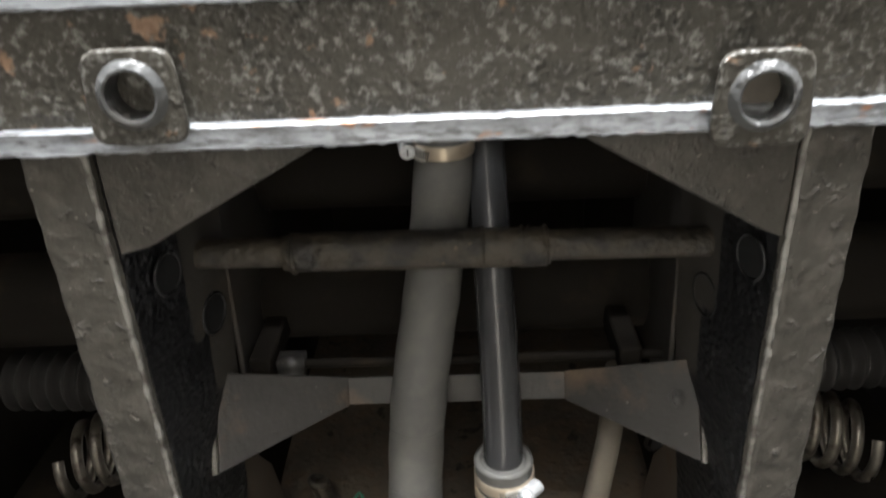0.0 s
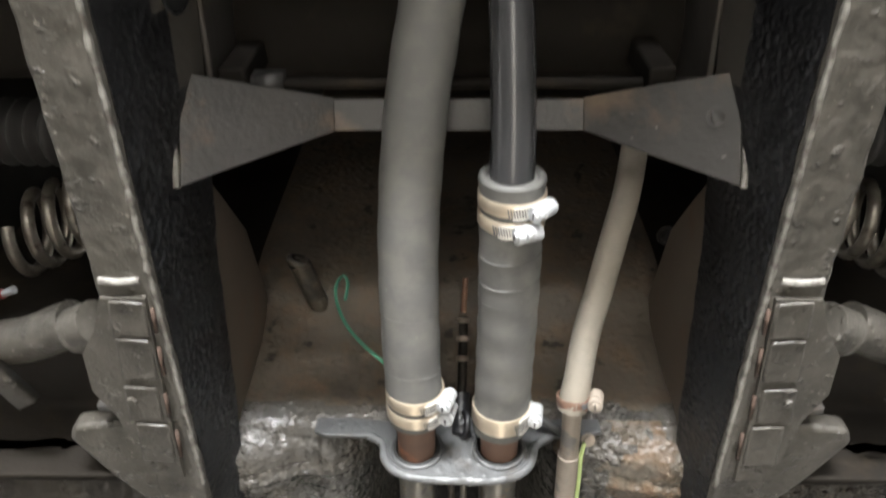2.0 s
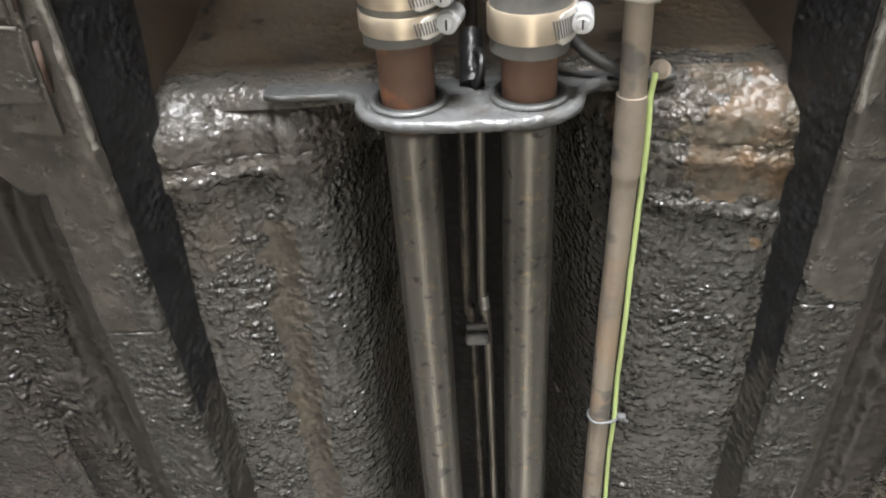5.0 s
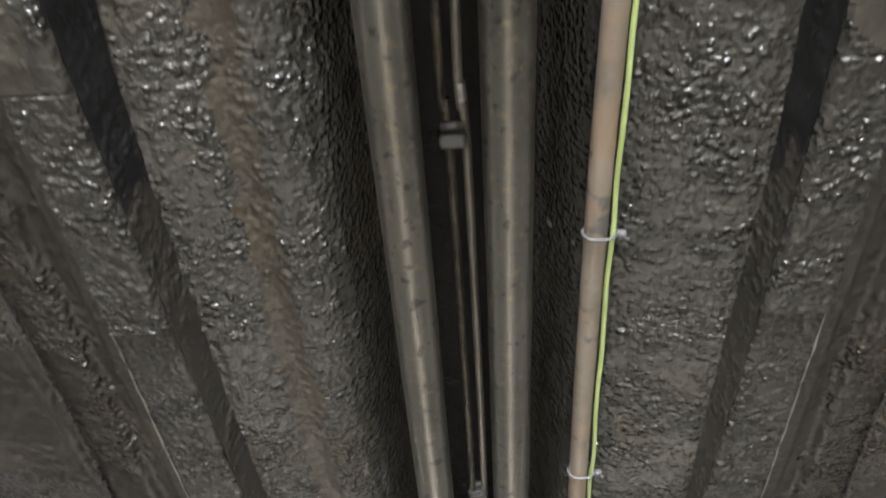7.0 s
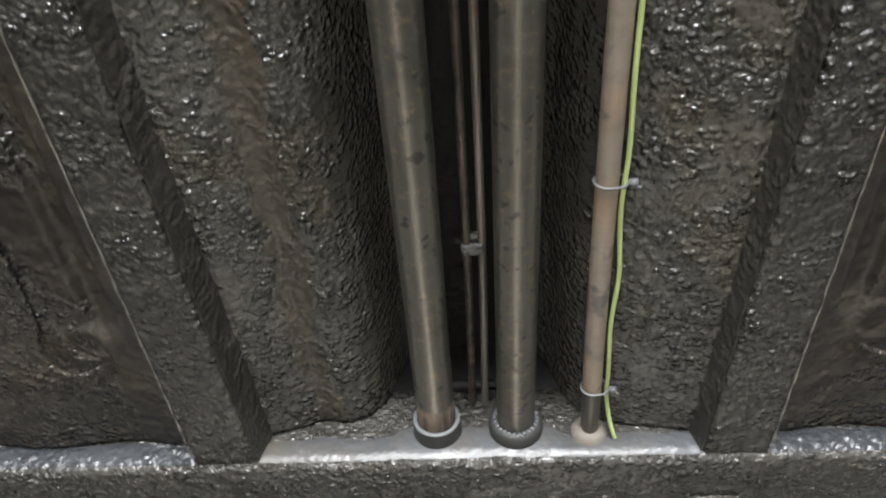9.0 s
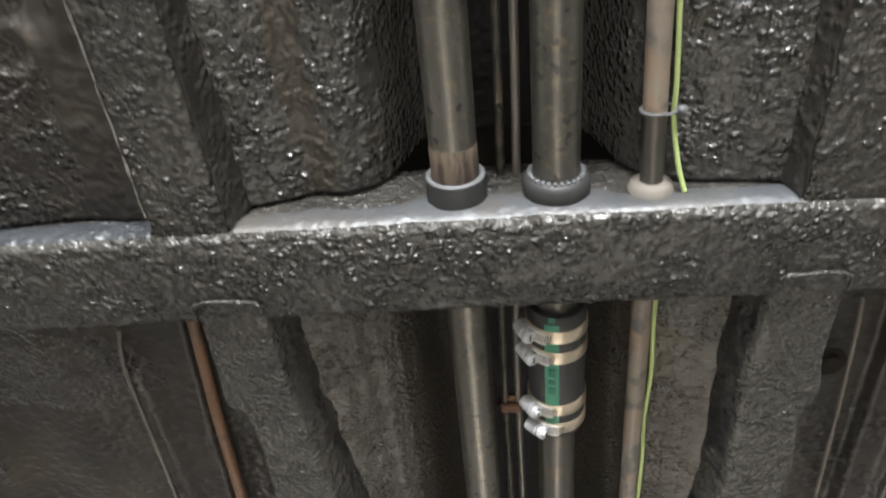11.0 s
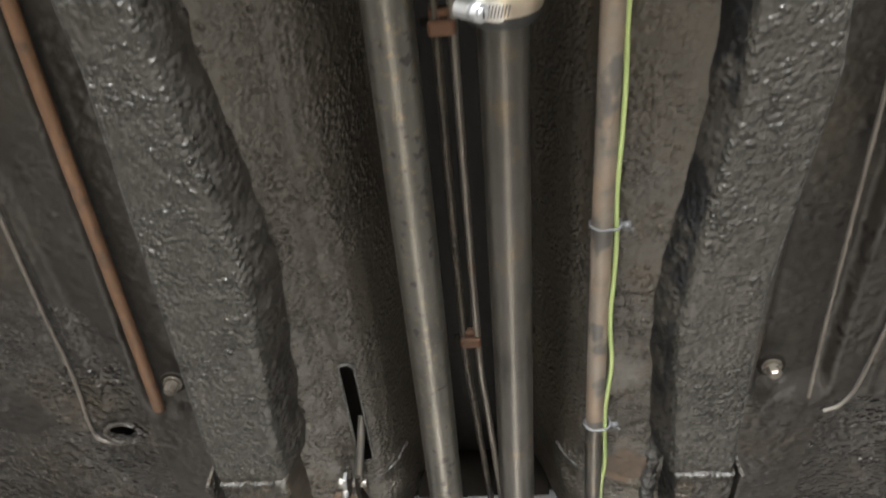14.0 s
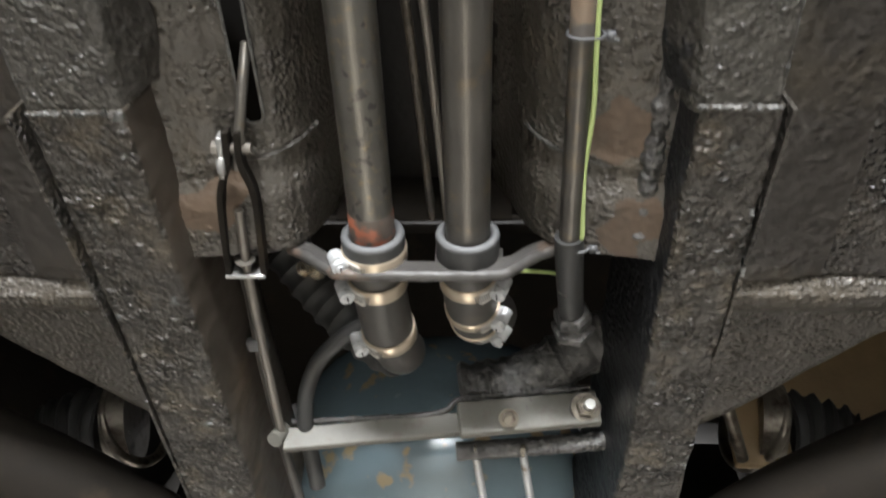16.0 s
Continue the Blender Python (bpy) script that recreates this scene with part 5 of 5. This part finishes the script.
part("rusty_strand", tube([(0.008, 0.838, 2.068), (0.007, 0.848, 2.058), (0.006, 0.862, 2.043)], 0.0030, 10), RUST, rw, "rust-brown wire end")
part("stem", tube([(0.006, 0.865, 2.04), (0.004, 0.93, 1.985)], 0.0045, 12), DARKSTEEL, rw)
for yy in (0.868, 0.882, 0.897):
    part("bead", torus((0.0058 - 0.03 * (yy - 0.865), yy, 2.04 - 0.846 * (yy - 0.865)), (0, 0.76, -0.65), 0.0036, 0.0032, 18, 8), PLATE, rw, "tan connector sleeve")
part("black_plug", tube([(0.004, 0.920, 1.988), (0.003, 0.945, 1.958)], 0.0085, 12), SEALER, rw)
part("lead_loop", torus((0.006, 0.934, 1.960), (1, 0.3, 0.2), 0.011, 0.0028, 24, 8), SEALER, rw)
lead = thing("bay_lead", "dark lead behind the bracket", "cable")
part("cable", tube([(0.055, 0.90, 1.98), (0.075, 0.925, 1.965), (0.10, 0.94, 1.955)], 0.004, 10), BLACKRUBBER, lead)

# ---------------------------------------------------------------- middle cross beam
mid = thing("middle_crossbeam", "heavy undercoated cross beam with a smooth grey front face", "cross beam")


def cross_profile(x):
    return [(1.845, 1.901), (1.849, 1.897), (1.862, 1.8955), (1.885, 1.8955), (1.908, 1.8965), (1.926, 1.899), (1.932, 1.904), (1.934, 1.915), (1.934, 1.99), (1.849, 1.99), (1.847, 1.96), (1.845, 1.93)]


bm = bmesh.new()
rings = []
for i in range(641):
    x = -0.72 + 1.44 * i / 640
    ring = []
    for y, z in fixed(cross_profile(x), [2, 6, 11, 11, 8, 3, 3, 3, 1, 2, 5, 5]):
        co = Vector((x, y, z))
        d = rough(co, 0.0006, 60) if z < 1.91 else 0
        e = drops(co, 0.0030, 150) if z < 1.92 else 0
        ring.append(bm.verts.new((x, y + d, z - d - e)))
    rings.append(ring)
for a, b in zip(rings, rings[1:]):
    for j in range(len(a)):
        bm.faces.new((a[j], a[(j + 1) % len(a)], b[(j + 1) % len(a)], b[j]))
part("beam", bm, BEAMCOAT, mid)
for lo, hi in ((-0.214, 0.216), (-0.70, -0.278), (0.278, 0.70)):
    bm = bmesh.new()
    n = max(4, round((hi - lo) / 0.01))
    V = []
    for i in range(n + 1):
        x = lo + (hi - lo) * i / n
        hump = 0.010 * smooth(0.088, 0.07, abs(x)) if lo == -0.214 else 0.0
        V.append([bm.verts.new((x, 1.8425 + 0.0010 * noise.noise(Vector((x * 30, j, 0))) + 0.004 * smooth(0.5, 1, j / 8) + 0.0065 * smooth(0.22, 0.0, j / 8), 1.8972 + (0.040 + hump) * j / 8)) for j in range(9)] )
        V[-1].append(bm.verts.new((x, 1.849, 1.899 + 0.040 + hump)))
    for a, b in zip(V, V[1:]):
        for j in range(9):
            bm.faces.new((a[j], b[j], b[j + 1], a[j + 1]))
    part("face_plate", bm, FACE if lo == -0.214 else FACESHEEN, mid, "grey front face")
for x in (-0.0387, 0.0391):
    g = thing("pipe_grommet", "thick grey rubber grommet round the coolant pipe", "grommet", "beam grommets", at=(x, 1.836, 1.9365))
    if x < 0:
        part("ring", lathe([(0.0186, -0.0125), (0.0215, -0.0130), (0.0232, -0.0120), (0.0236, -0.0095), (0.0240, 0.010)], (0, 0, 0), Y), BLACKRUBBER, g)
        part("lip", torus((0, -0.0120, 0), Y, 0.0212, 0.0022, squash=0.7), GREYRING, g, "pale worn rim")
    else:
        part("ring", lathe([(0.0186, -0.0085), (0.0210, -0.0090), (0.0240, -0.0075), (0.0262, -0.004), (0.0266, 0.004), (0.0256, 0.010)], (0, 0, 0), Y), BLACKRUBBER, g)
        for k in range(26):
            a = 2 * math.pi * k / 26 + 0.06 * noise.noise(Vector((k, 0, 0)))
            part("crumb", obox((0.0206 * math.cos(a), -0.0092, 0.0206 * math.sin(a)), 0.0036, 0.0022 + 0.0008 * noise.noise(Vector((k * 0.8, 3, 0))), 0.0030, Matrix.Rotation(-a, 3, "Y")), GREYRING, g)
g = thing("pipe_grommet", "dusty sealing ring where the heater pipe enters the beam", "grommet", "beam grommets", at=(0.1105, 1.839, 1.930))
part("ring", lathe([(0.0088, -0.004), (0.0120, -0.0035), (0.0160, -0.001), (0.0178, 0.004)], (0, 0, 0), Y), DUSTRING, g)

rod = thing("rusty_rod", "long rust-brown rod in the outer floor groove", "rod")
part("bar", tube([(-0.276, 1.92, 1.921), (-0.292, 2.1, 1.925), (-0.303, 2.33, 1.926), (-0.312, 2.475, 1.928)], 0.0058, 14, 0.02), mat("brown_rod_rust", (0.14, 0.075, 0.040), 0.6, vary=0.45, scale=50, grain=160, bump=0.4, second=(0.075, 0.048, 0.034), amount=0.42, spot=40), rod)
for x, z in ((-0.286, 1.918), (0.271, 1.916)):
    b = thing("floor_bolt", "small shiny bolt with washer in the floor panel", "bolt", "floor bolts", at=(x, 2.437, z + 0.008))
    part("head", bolt_mesh((0, 0, 0), (0, 0, -1), 0.0062, 0.013), SPRINGSTEEL, b)
    part("washer", collar((0, 0, 0.001), (0, 0, 1), 0.004, 0.0125, 0.003), DARKSTEEL, b)
b = thing("floor_bolt", "greasy round bolt head beside the rail", "bolt", "floor bolts", at=(0.277, 2.03, 1.925))
part("head", bolt_mesh((0, 0, 0), (0, 0, -1), 0.011, 0.008), DARKSTEEL, b)

# ---------------------------------------------------------------- rear end
rear = thing("rear_bracket", "brown sheet bracket at the rear edge of the pan", "bracket")
RB = [(-0.20, 1.960), (-0.15, 1.954), (-0.112, 1.946), (-0.092, 1.932), (-0.075, 1.918), (-0.055, 1.911), (0.055, 1.910), (0.075, 1.917), (0.092, 1.932), (0.112, 1.944), (0.17, 1.953), (0.20, 1.960)]
bm = bmesh.new()
cols = []
for i in range(101):
    x = -0.20 + 0.40 * i / 100
    zb = lerp(RB, x)
    cols.append([bm.verts.new((x, 2.712 + 0.0012 * noise.noise(Vector((x * 20, j * 0.03, 3))), zb + (1.968 - zb) * j / 30)) for j in range(31)])
for a, b in zip(cols, cols[1:]):
    for j in range(30):
        c = (a[j].co + b[j + 1].co) / 2
        if not two_holes(c.x, c.z, 0.021) and (c.z < lerp(RB, c.x) + 0.016 or two_holes(c.x, c.z, 0.0275)):
            bm.faces.new((a[j], b[j], b[j + 1], a[j + 1]))
bmesh.ops.delete(bm, geom=[v for v in bm.verts if not v.link_faces], context="VERTS")
ob = part("plate", bm, REARPLATE, rear)
md = ob.modifiers.new("thick", "SOLIDIFY")
md.thickness = 0.004
for x0, x1 in ((-0.150, -0.084), (0.086, 0.150)):
    part("weld_line", tube([(x0 + (x1 - x0) * k / 10, 2.612 + 0.2 * max(0, abs(x0 + (x1 - x0) * k / 10) - 0.07), rear_pan(x0 + (x1 - x0) * k / 10, 2.612)) for k in range(11)], lambda t, x0=x0: 0.0022 + 0.0012 * noise.noise(Vector((t * 9, x0 * 50, 0))), 8, 0.003), GREYSEAM, pan, "lumpy cross weld")
part("lower_edge", tube([(x, 2.712, z + 0.002) for x, z in RB[2:-2]], lambda t: 0.0052 + 0.0012 * noise.noise(Vector((t * 26, 0, 7))), 12, 0.003), REARPLATE, rear, "worn grey lower edge")
for x, mt in ((-0.0387, GREYRING), (0.0391, GREYRING)):
    g = thing("pipe_ring", "thick grey hose end ring on the coolant pipe", "ring", "rear pipe rings", at=(x, 2.700, 1.9365))
    part("sleeve", collar((0, 0, 0), Y, 0.0188, 0.0262, 0.022), BLACKRUBBER, g)
    part("lip", torus((0, -0.011, 0), Y, 0.0228, 0.0036), mt, g, "pale grey lip")
hose_clamp((-0.0387, 2.706, 1.9365), Y, 0.0266, 2.75, 0.012)
for k, (x, pts) in enumerate(((-0.0387, [(-0.0387, 2.705, 1.9365), (-0.038, 2.76, 1.942), (-0.034, 2.815, 1.952), (-0.028, 2.85, 1.966), (-0.030, 2.875, 1.99)]),
                              (0.0391, [(0.0391, 2.705, 1.9365), (0.040, 2.75, 1.944), (0.044, 2.80, 1.965), (0.05, 2.83, 1.99), (0.065, 2.85, 2.02)]))):
    h = thing("elbow_hose", "black rubber elbow hose behind the rear bracket", "hose", "rear hoses")
    part("tube", tube(pts, lambda t: 0.0236 + 0.0012 * smooth(0.93, 1.0, t), 32), DUSTYRUBBER, h)
hose_clamp((-0.0385, 2.738, 1.9385), (0.02, 1, 0.09), 0.0246, 2.75, 0.014)
hose_clamp((-0.0345, 2.810, 1.9505), (0.10, 1, 0.25), 0.0246, 2.70, 0.015)
hose_clamp((0.0397, 2.738, 1.9415), (0.02, 1, 0.15), 0.0246, 0.35, 0.014)
hose_clamp((0.0428, 2.785, 1.9585), (0.08, 1, 0.42), 0.0246, 0.40, 0.013)
hose_clamp((0.0460, 2.812, 1.9730), (0.12, 1, 0.65), 0.0246, 0.55, 0.010)
big = thing("engine_hose", "black corrugated hose beside the tank", "hose")
part("tube", tube([(-0.03, 2.872, 1.985), (-0.06, 2.88, 2.01), (-0.11, 2.86, 2.05), (-0.16, 2.82, 2.09)], lambda t: 0.026 + 0.002 * math.sin(t * 60), 28), BLACKRUBBER, big)
for yy in (0, 1):
    b = thing("bay_bolt", "brassy bolt end on the engine bay hose", "bolt", "bay bolts", at=(-0.113 - 0.014 * yy, 2.80, 2.025 + 0.005 * yy))
    part("head", bolt_mesh((0, 0, 0), (0.4, -0.8, -0.6), 0.006, 0.012), CHROME, b)
thin = thing("breather_hose", "thin black breather hose curving past the shift rod", "hose")
part("tube", tube([(-0.055, 2.83, 1.985), (-0.085, 2.85, 1.985), (-0.118, 2.885, 1.975), (-0.13, 2.93, 1.95), (-0.125, 3.02, 1.93)], 0.0085, 16), BLACKRUBBER, thin)
thin2 = thing("rail_cable", "black sheathed cable clipped along the rear rail", "cable")
part("tube", tube([(-0.13, 2.735, 1.985), (-0.168, 2.75, 1.985), (-0.168, 2.80, 1.975), (-0.163, 2.88, 1.955), (-0.150, 3.0, 1.93), (-0.14, 3.1, 1.92)], 0.0055, 12), DUSTYRUBBER, thin2)
soft_edges(part("clip", obox((-0.166, 2.84, 1.962), 0.022, 0.014, 0.010), GREYRING, thin2), 0.003)

yoke = thing("shift_linkage", "zinc and black turnbuckle yoke on the shift rod", "linkage")
part("eye_rod", tube([(-0.124, 2.560, 1.985), (-0.126, 2.585, 1.962), (-0.131, 2.615, 1.951), (-0.138, 2.645, 1.950)], 0.0042, 12), DARKPIPE, yoke)
for dx in (-0.013, 0.013):
    soft_edges(part("fork_arm", strap([(-0.136 + dx * 0.35, 2.612, 1.950), (-0.139 + dx * 0.40, 2.640, 1.950), (-0.1425 + dx * 1.05, 2.672, 1.951), (-0.150 + dx * 1.15, 2.750, 1.953)], 0.0052, 0.011), DARKSTEEL, yoke, "black flat fork arm"), 0.0006)
soft_edges(part("link_plate", obox((-0.1480, 2.634, 1.950), 0.0050, 0.036, 0.012, Matrix.Rotation(0.12, 3, "Z")), ZINC, yoke, "dull zinc link"), 0.0015)
part("eye_plate", lathe([(0.0, -0.003), (0.0085, -0.003), (0.0100, -0.0015), (0.0100, 0.0015), (0.0085, 0.003), (0.0, 0.003)], (-0.148, 2.640, 1.950), (1, 0.1, 0), 24), ZINC, yoke, "zinc eye")
soft_edges(part("fork_base", obox((-0.1505, 2.750, 1.953), 0.034, 0.004, 0.014), ZINC, yoke), 0.001)
part("pin", tube([(-0.150, 2.628, 1.950), (-0.124, 2.628, 1.950)], 0.0042, 12), BRAKE, yoke)
part("pin_nut", bolt_mesh((-0.148, 2.628, 1.950), (-1, 0, 0), 0.006, 0.006), BRAKE, yoke)
part("threaded_rod", tube([(-0.145, 2.685, 1.952), (-0.150, 2.75, 1.953)], 0.0038, 12), BRAKE, yoke)
part("lock_nut", bolt_mesh((-0.1495, 2.736, 1.953), (0, 1, 0), 0.006, 0.006), BRAKE, yoke)
for ob in yoke.children:
    ob.data.transform(Matrix.Translation((0.002, -0.025, -0.021)))
part("shift_rod", tube([(-0.148, 2.724, 1.932), (-0.152, 2.84, 1.936), (-0.153, 2.945, 1.936)], 0.0045, 12), BRAKE, yoke)
lev = thing("shift_lever", "grey painted flat shift lever with pivot bolt", "lever")
soft_edges(part("long_arm", obox((-0.060, 2.948, 1.944), 0.185, 0.010, 0.024, Matrix.Rotation(-0.125, 3, "Y") @ Matrix.Rotation(0.3, 3, "X")), LEVER, lev), 0.002)
soft_edges(part("short_arm", obox((0.100, 2.934, 1.957), 0.145, 0.012, 0.036, Matrix.Rotation(-0.125, 3, "Y") @ Matrix.Rotation(0.3, 3, "X")), LEVER, lev), 0.002)
part("grease_line", tube([(-0.145, 2.941, 1.951), (0.0, 2.940, 1.962), (0.03, 2.930, 1.974), (0.10, 2.926, 1.979), (0.165, 2.922, 1.984)], lambda t: 0.0032 + 0.0022 * noise.noise(Vector((t * 30, 4, 0))), 10, 0.004), GREASE, lev, "black grease along the lever")
part("pivot_washer", lathe([(0.0, 0.0), (0.0165, 0.0), (0.0165, 0.002), (0.0, 0.002)], (0.158, 2.929, 1.962), (0.1, -0.85, -0.5), 24), GREASE, lev)
part("pivot_bolt", bolt_mesh((0.158, 2.928, 1.961), (0.1, -0.85, -0.5), 0.0105, 0.012), SPRINGSTEEL, lev)
part("stud", tube([(0.159, 2.918, 1.955), (0.160, 2.908, 1.949)], 0.0052, 14, 0.003), ZINC, lev)
part("rivet", bolt_mesh((0.079, 2.927, 1.946), (0, -0.6, -0.8), 0.007, 0.012), SPRINGSTEEL, lev)
part("end_pin", tube([(-0.158, 2.938, 1.925), (-0.153, 2.945, 1.945)], 0.008, 14), LEVER, lev)
brk = thing("lever_bracket", "greasy black lever bracket welded to the rear rail", "bracket")
part("upper_arm", tube([(0.03, 2.945, 2.0), (0.09, 2.935, 2.005), (0.15, 2.91, 2.02), (0.205, 2.88, 2.035)], lambda t: 0.028 + 0.006 * noise.noise(Vector((t * 20, 0, 0))), 24, 0.004), GREASE, brk)
part("lower_arm", tube([(0.025, 2.98, 1.945), (0.10, 2.98, 1.952), (0.195, 2.97, 1.955)], lambda t: 0.010 + 0.002 * noise.noise(Vector((t * 30, 2, 0))), 16), GREASE, brk)
part("spring_eye", torus((0.075, 2.945, 1.985), (0, 1, 0.4), 0.018, 0.004), CHROME, brk, "bright wire ring")
for x in (0.045, 0.095):
    s = thing("hanger_rod", "thin steel rod hanging from the lever bracket", "rod", "hanger rods")
    part("rod", tube([(x, 2.98, 1.945), (x + 0.014, 3.06, 1.90), (x + 0.02, 3.16, 1.87)], 0.0045, 12), ZINC, s)
    part("eye", torus((x, 2.978, 1.946), (1, 0, 0), 0.005, 0.003, 20, 8), CHROME, s)

tank = thing("blue_tank", "scratched blue painted steel tank with bare tan patches", "tank")
bm = bmesh.new()
bmesh.ops.create_uvsphere(bm, u_segments=56, v_segments=36, radius=1.0)
for v in bm.verts:
    n = v.co.normalized()
    v.co = Vector((math.copysign(abs(n.x) ** 0.7, n.x) * 0.205, math.copysign(abs(n.y) ** 0.6, n.y) * 0.28, math.copysign(abs(n.z) ** 0.6, n.z) * 0.16)) + Vector((-0.005, 3.31, 2.09))
part("shell", bm, BLUE, tank)

for sx in (-1, 1):
    pl = thing("rear_outrigger", "grey-brown dusty rear outrigger panel", "panel", "rear outriggers")
    bm = bmesh.new()
    V = []
    for i in range(41):
        u = 0.250 + 0.47 * i / 40
        far = lerp([(0.25, 2.965), (0.30, 2.922), (0.405, 2.80), (0.50, 2.755), (0.72, 2.735)], u)
        row = []
        for j in range(25):
            y = 2.722 + (far - 2.722) * j / 24
            z = 1.945 - 0.020 * smooth(2.722, 2.745, y) + 0.016 * smooth(2.75, 2.775, y) + 0.10 * max(0, y - 2.775)
            co = Vector((sx * u, y, z))
            co.z += rough(co, 0.0012, 50)
            row.append(bm.verts.new(co))
        V.append(row)
    for a, b in zip(V, V[1:]):
        for j in range(24):
            bm.faces.new((a[j], b[j], b[j + 1], a[j + 1]))
    part("edge_bead", tube([(sx * (0.262 + 0.01 * k), 2.744 + 0.002 * noise.noise(Vector((k * 0.4, sx, 1))), 1.925) for k in range(45)], lambda t, sx=sx: 0.0045 + 0.002 * noise.noise(Vector((t * 40, sx, 3))), 10), PANEL, pl, "lumpy rolled edge")
    ob = part("panel", bm, PANEL, pl)
    md = ob.modifiers.new("thick", "SOLIDIFY")
    md.thickness = 0.004
    tr = thing("trailing_arm", "large dark rear suspension arm", "suspension arm", "rear suspension arms")
    part("arm", tube([(sx * 0.72, 2.90, 1.985), (sx * 0.50, 2.995, 1.955), (sx * 0.33, 3.13, 1.935), (sx * 0.22, 3.3, 1.93)], 0.05, 28), DARKSTEEL, tr)
    cv = thing("drive_joint", "oily steel drive joint behind the rear panel", "drive joint", "drive joints")
    part("cup", tube([(sx * 0.40, 3.10, 2.085), (sx * 0.43, 3.10, 2.08)], 0.055, 32), SPRINGSTEEL, cv)
    part("boot", tube([(sx * 0.43, 3.10, 2.08), (sx * 0.47, 3.10, 2.08), (sx * 0.52, 3.10, 2.07)], lambda t: 0.05 - 0.02 * t + 0.004 * math.cos(t * 30), 28, 0.004), BLACKRUBBER, cv)
    part("rim", torus((sx * 0.40, 3.10, 2.085), (1, 0.5 * sx, 0), 0.056, 0.007), SPRINGSTEEL, cv)
tanp = thing("rear_inner_panel", "golden tan inner panel seen past the rear arm", "panel")
# golden light on this panel is put into its tan colour
soft_edges(part("plate", obox((0.485, 3.06, 2.12), 0.25, 0.01, 0.22, Matrix.Rotation(0.4, 3, "X")), mat("golden_lit_tan", (0.26, 0.185, 0.10), 0.5, 0.2, vary=0.35, scale=20), tanp), 0.004)
dam = thing("damper_rod", "polished damper rod by the rear wheel", "rod")
part("rod", tube([(0.325, 2.98, 2.02), (0.355, 3.06, 2.0)], 0.007, 14), SPRINGSTEEL, dam)
# plain boxes added to block light from above, near-black in place of shade
bay_top = thing("engine_bay_roof", "near-black panels added to close the engine bay", "engine bay", kind="structure")
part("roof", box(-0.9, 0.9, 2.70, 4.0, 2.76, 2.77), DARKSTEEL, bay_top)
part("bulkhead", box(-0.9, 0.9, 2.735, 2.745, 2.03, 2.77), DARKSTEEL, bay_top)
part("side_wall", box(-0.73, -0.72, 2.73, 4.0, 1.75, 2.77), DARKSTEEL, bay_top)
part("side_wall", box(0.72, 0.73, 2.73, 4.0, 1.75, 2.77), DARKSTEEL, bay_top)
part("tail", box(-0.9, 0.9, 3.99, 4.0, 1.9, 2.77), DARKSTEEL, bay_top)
front_top = thing("front_bay_roof", "near-black panels added to close the front bay", "front bay", kind="structure")
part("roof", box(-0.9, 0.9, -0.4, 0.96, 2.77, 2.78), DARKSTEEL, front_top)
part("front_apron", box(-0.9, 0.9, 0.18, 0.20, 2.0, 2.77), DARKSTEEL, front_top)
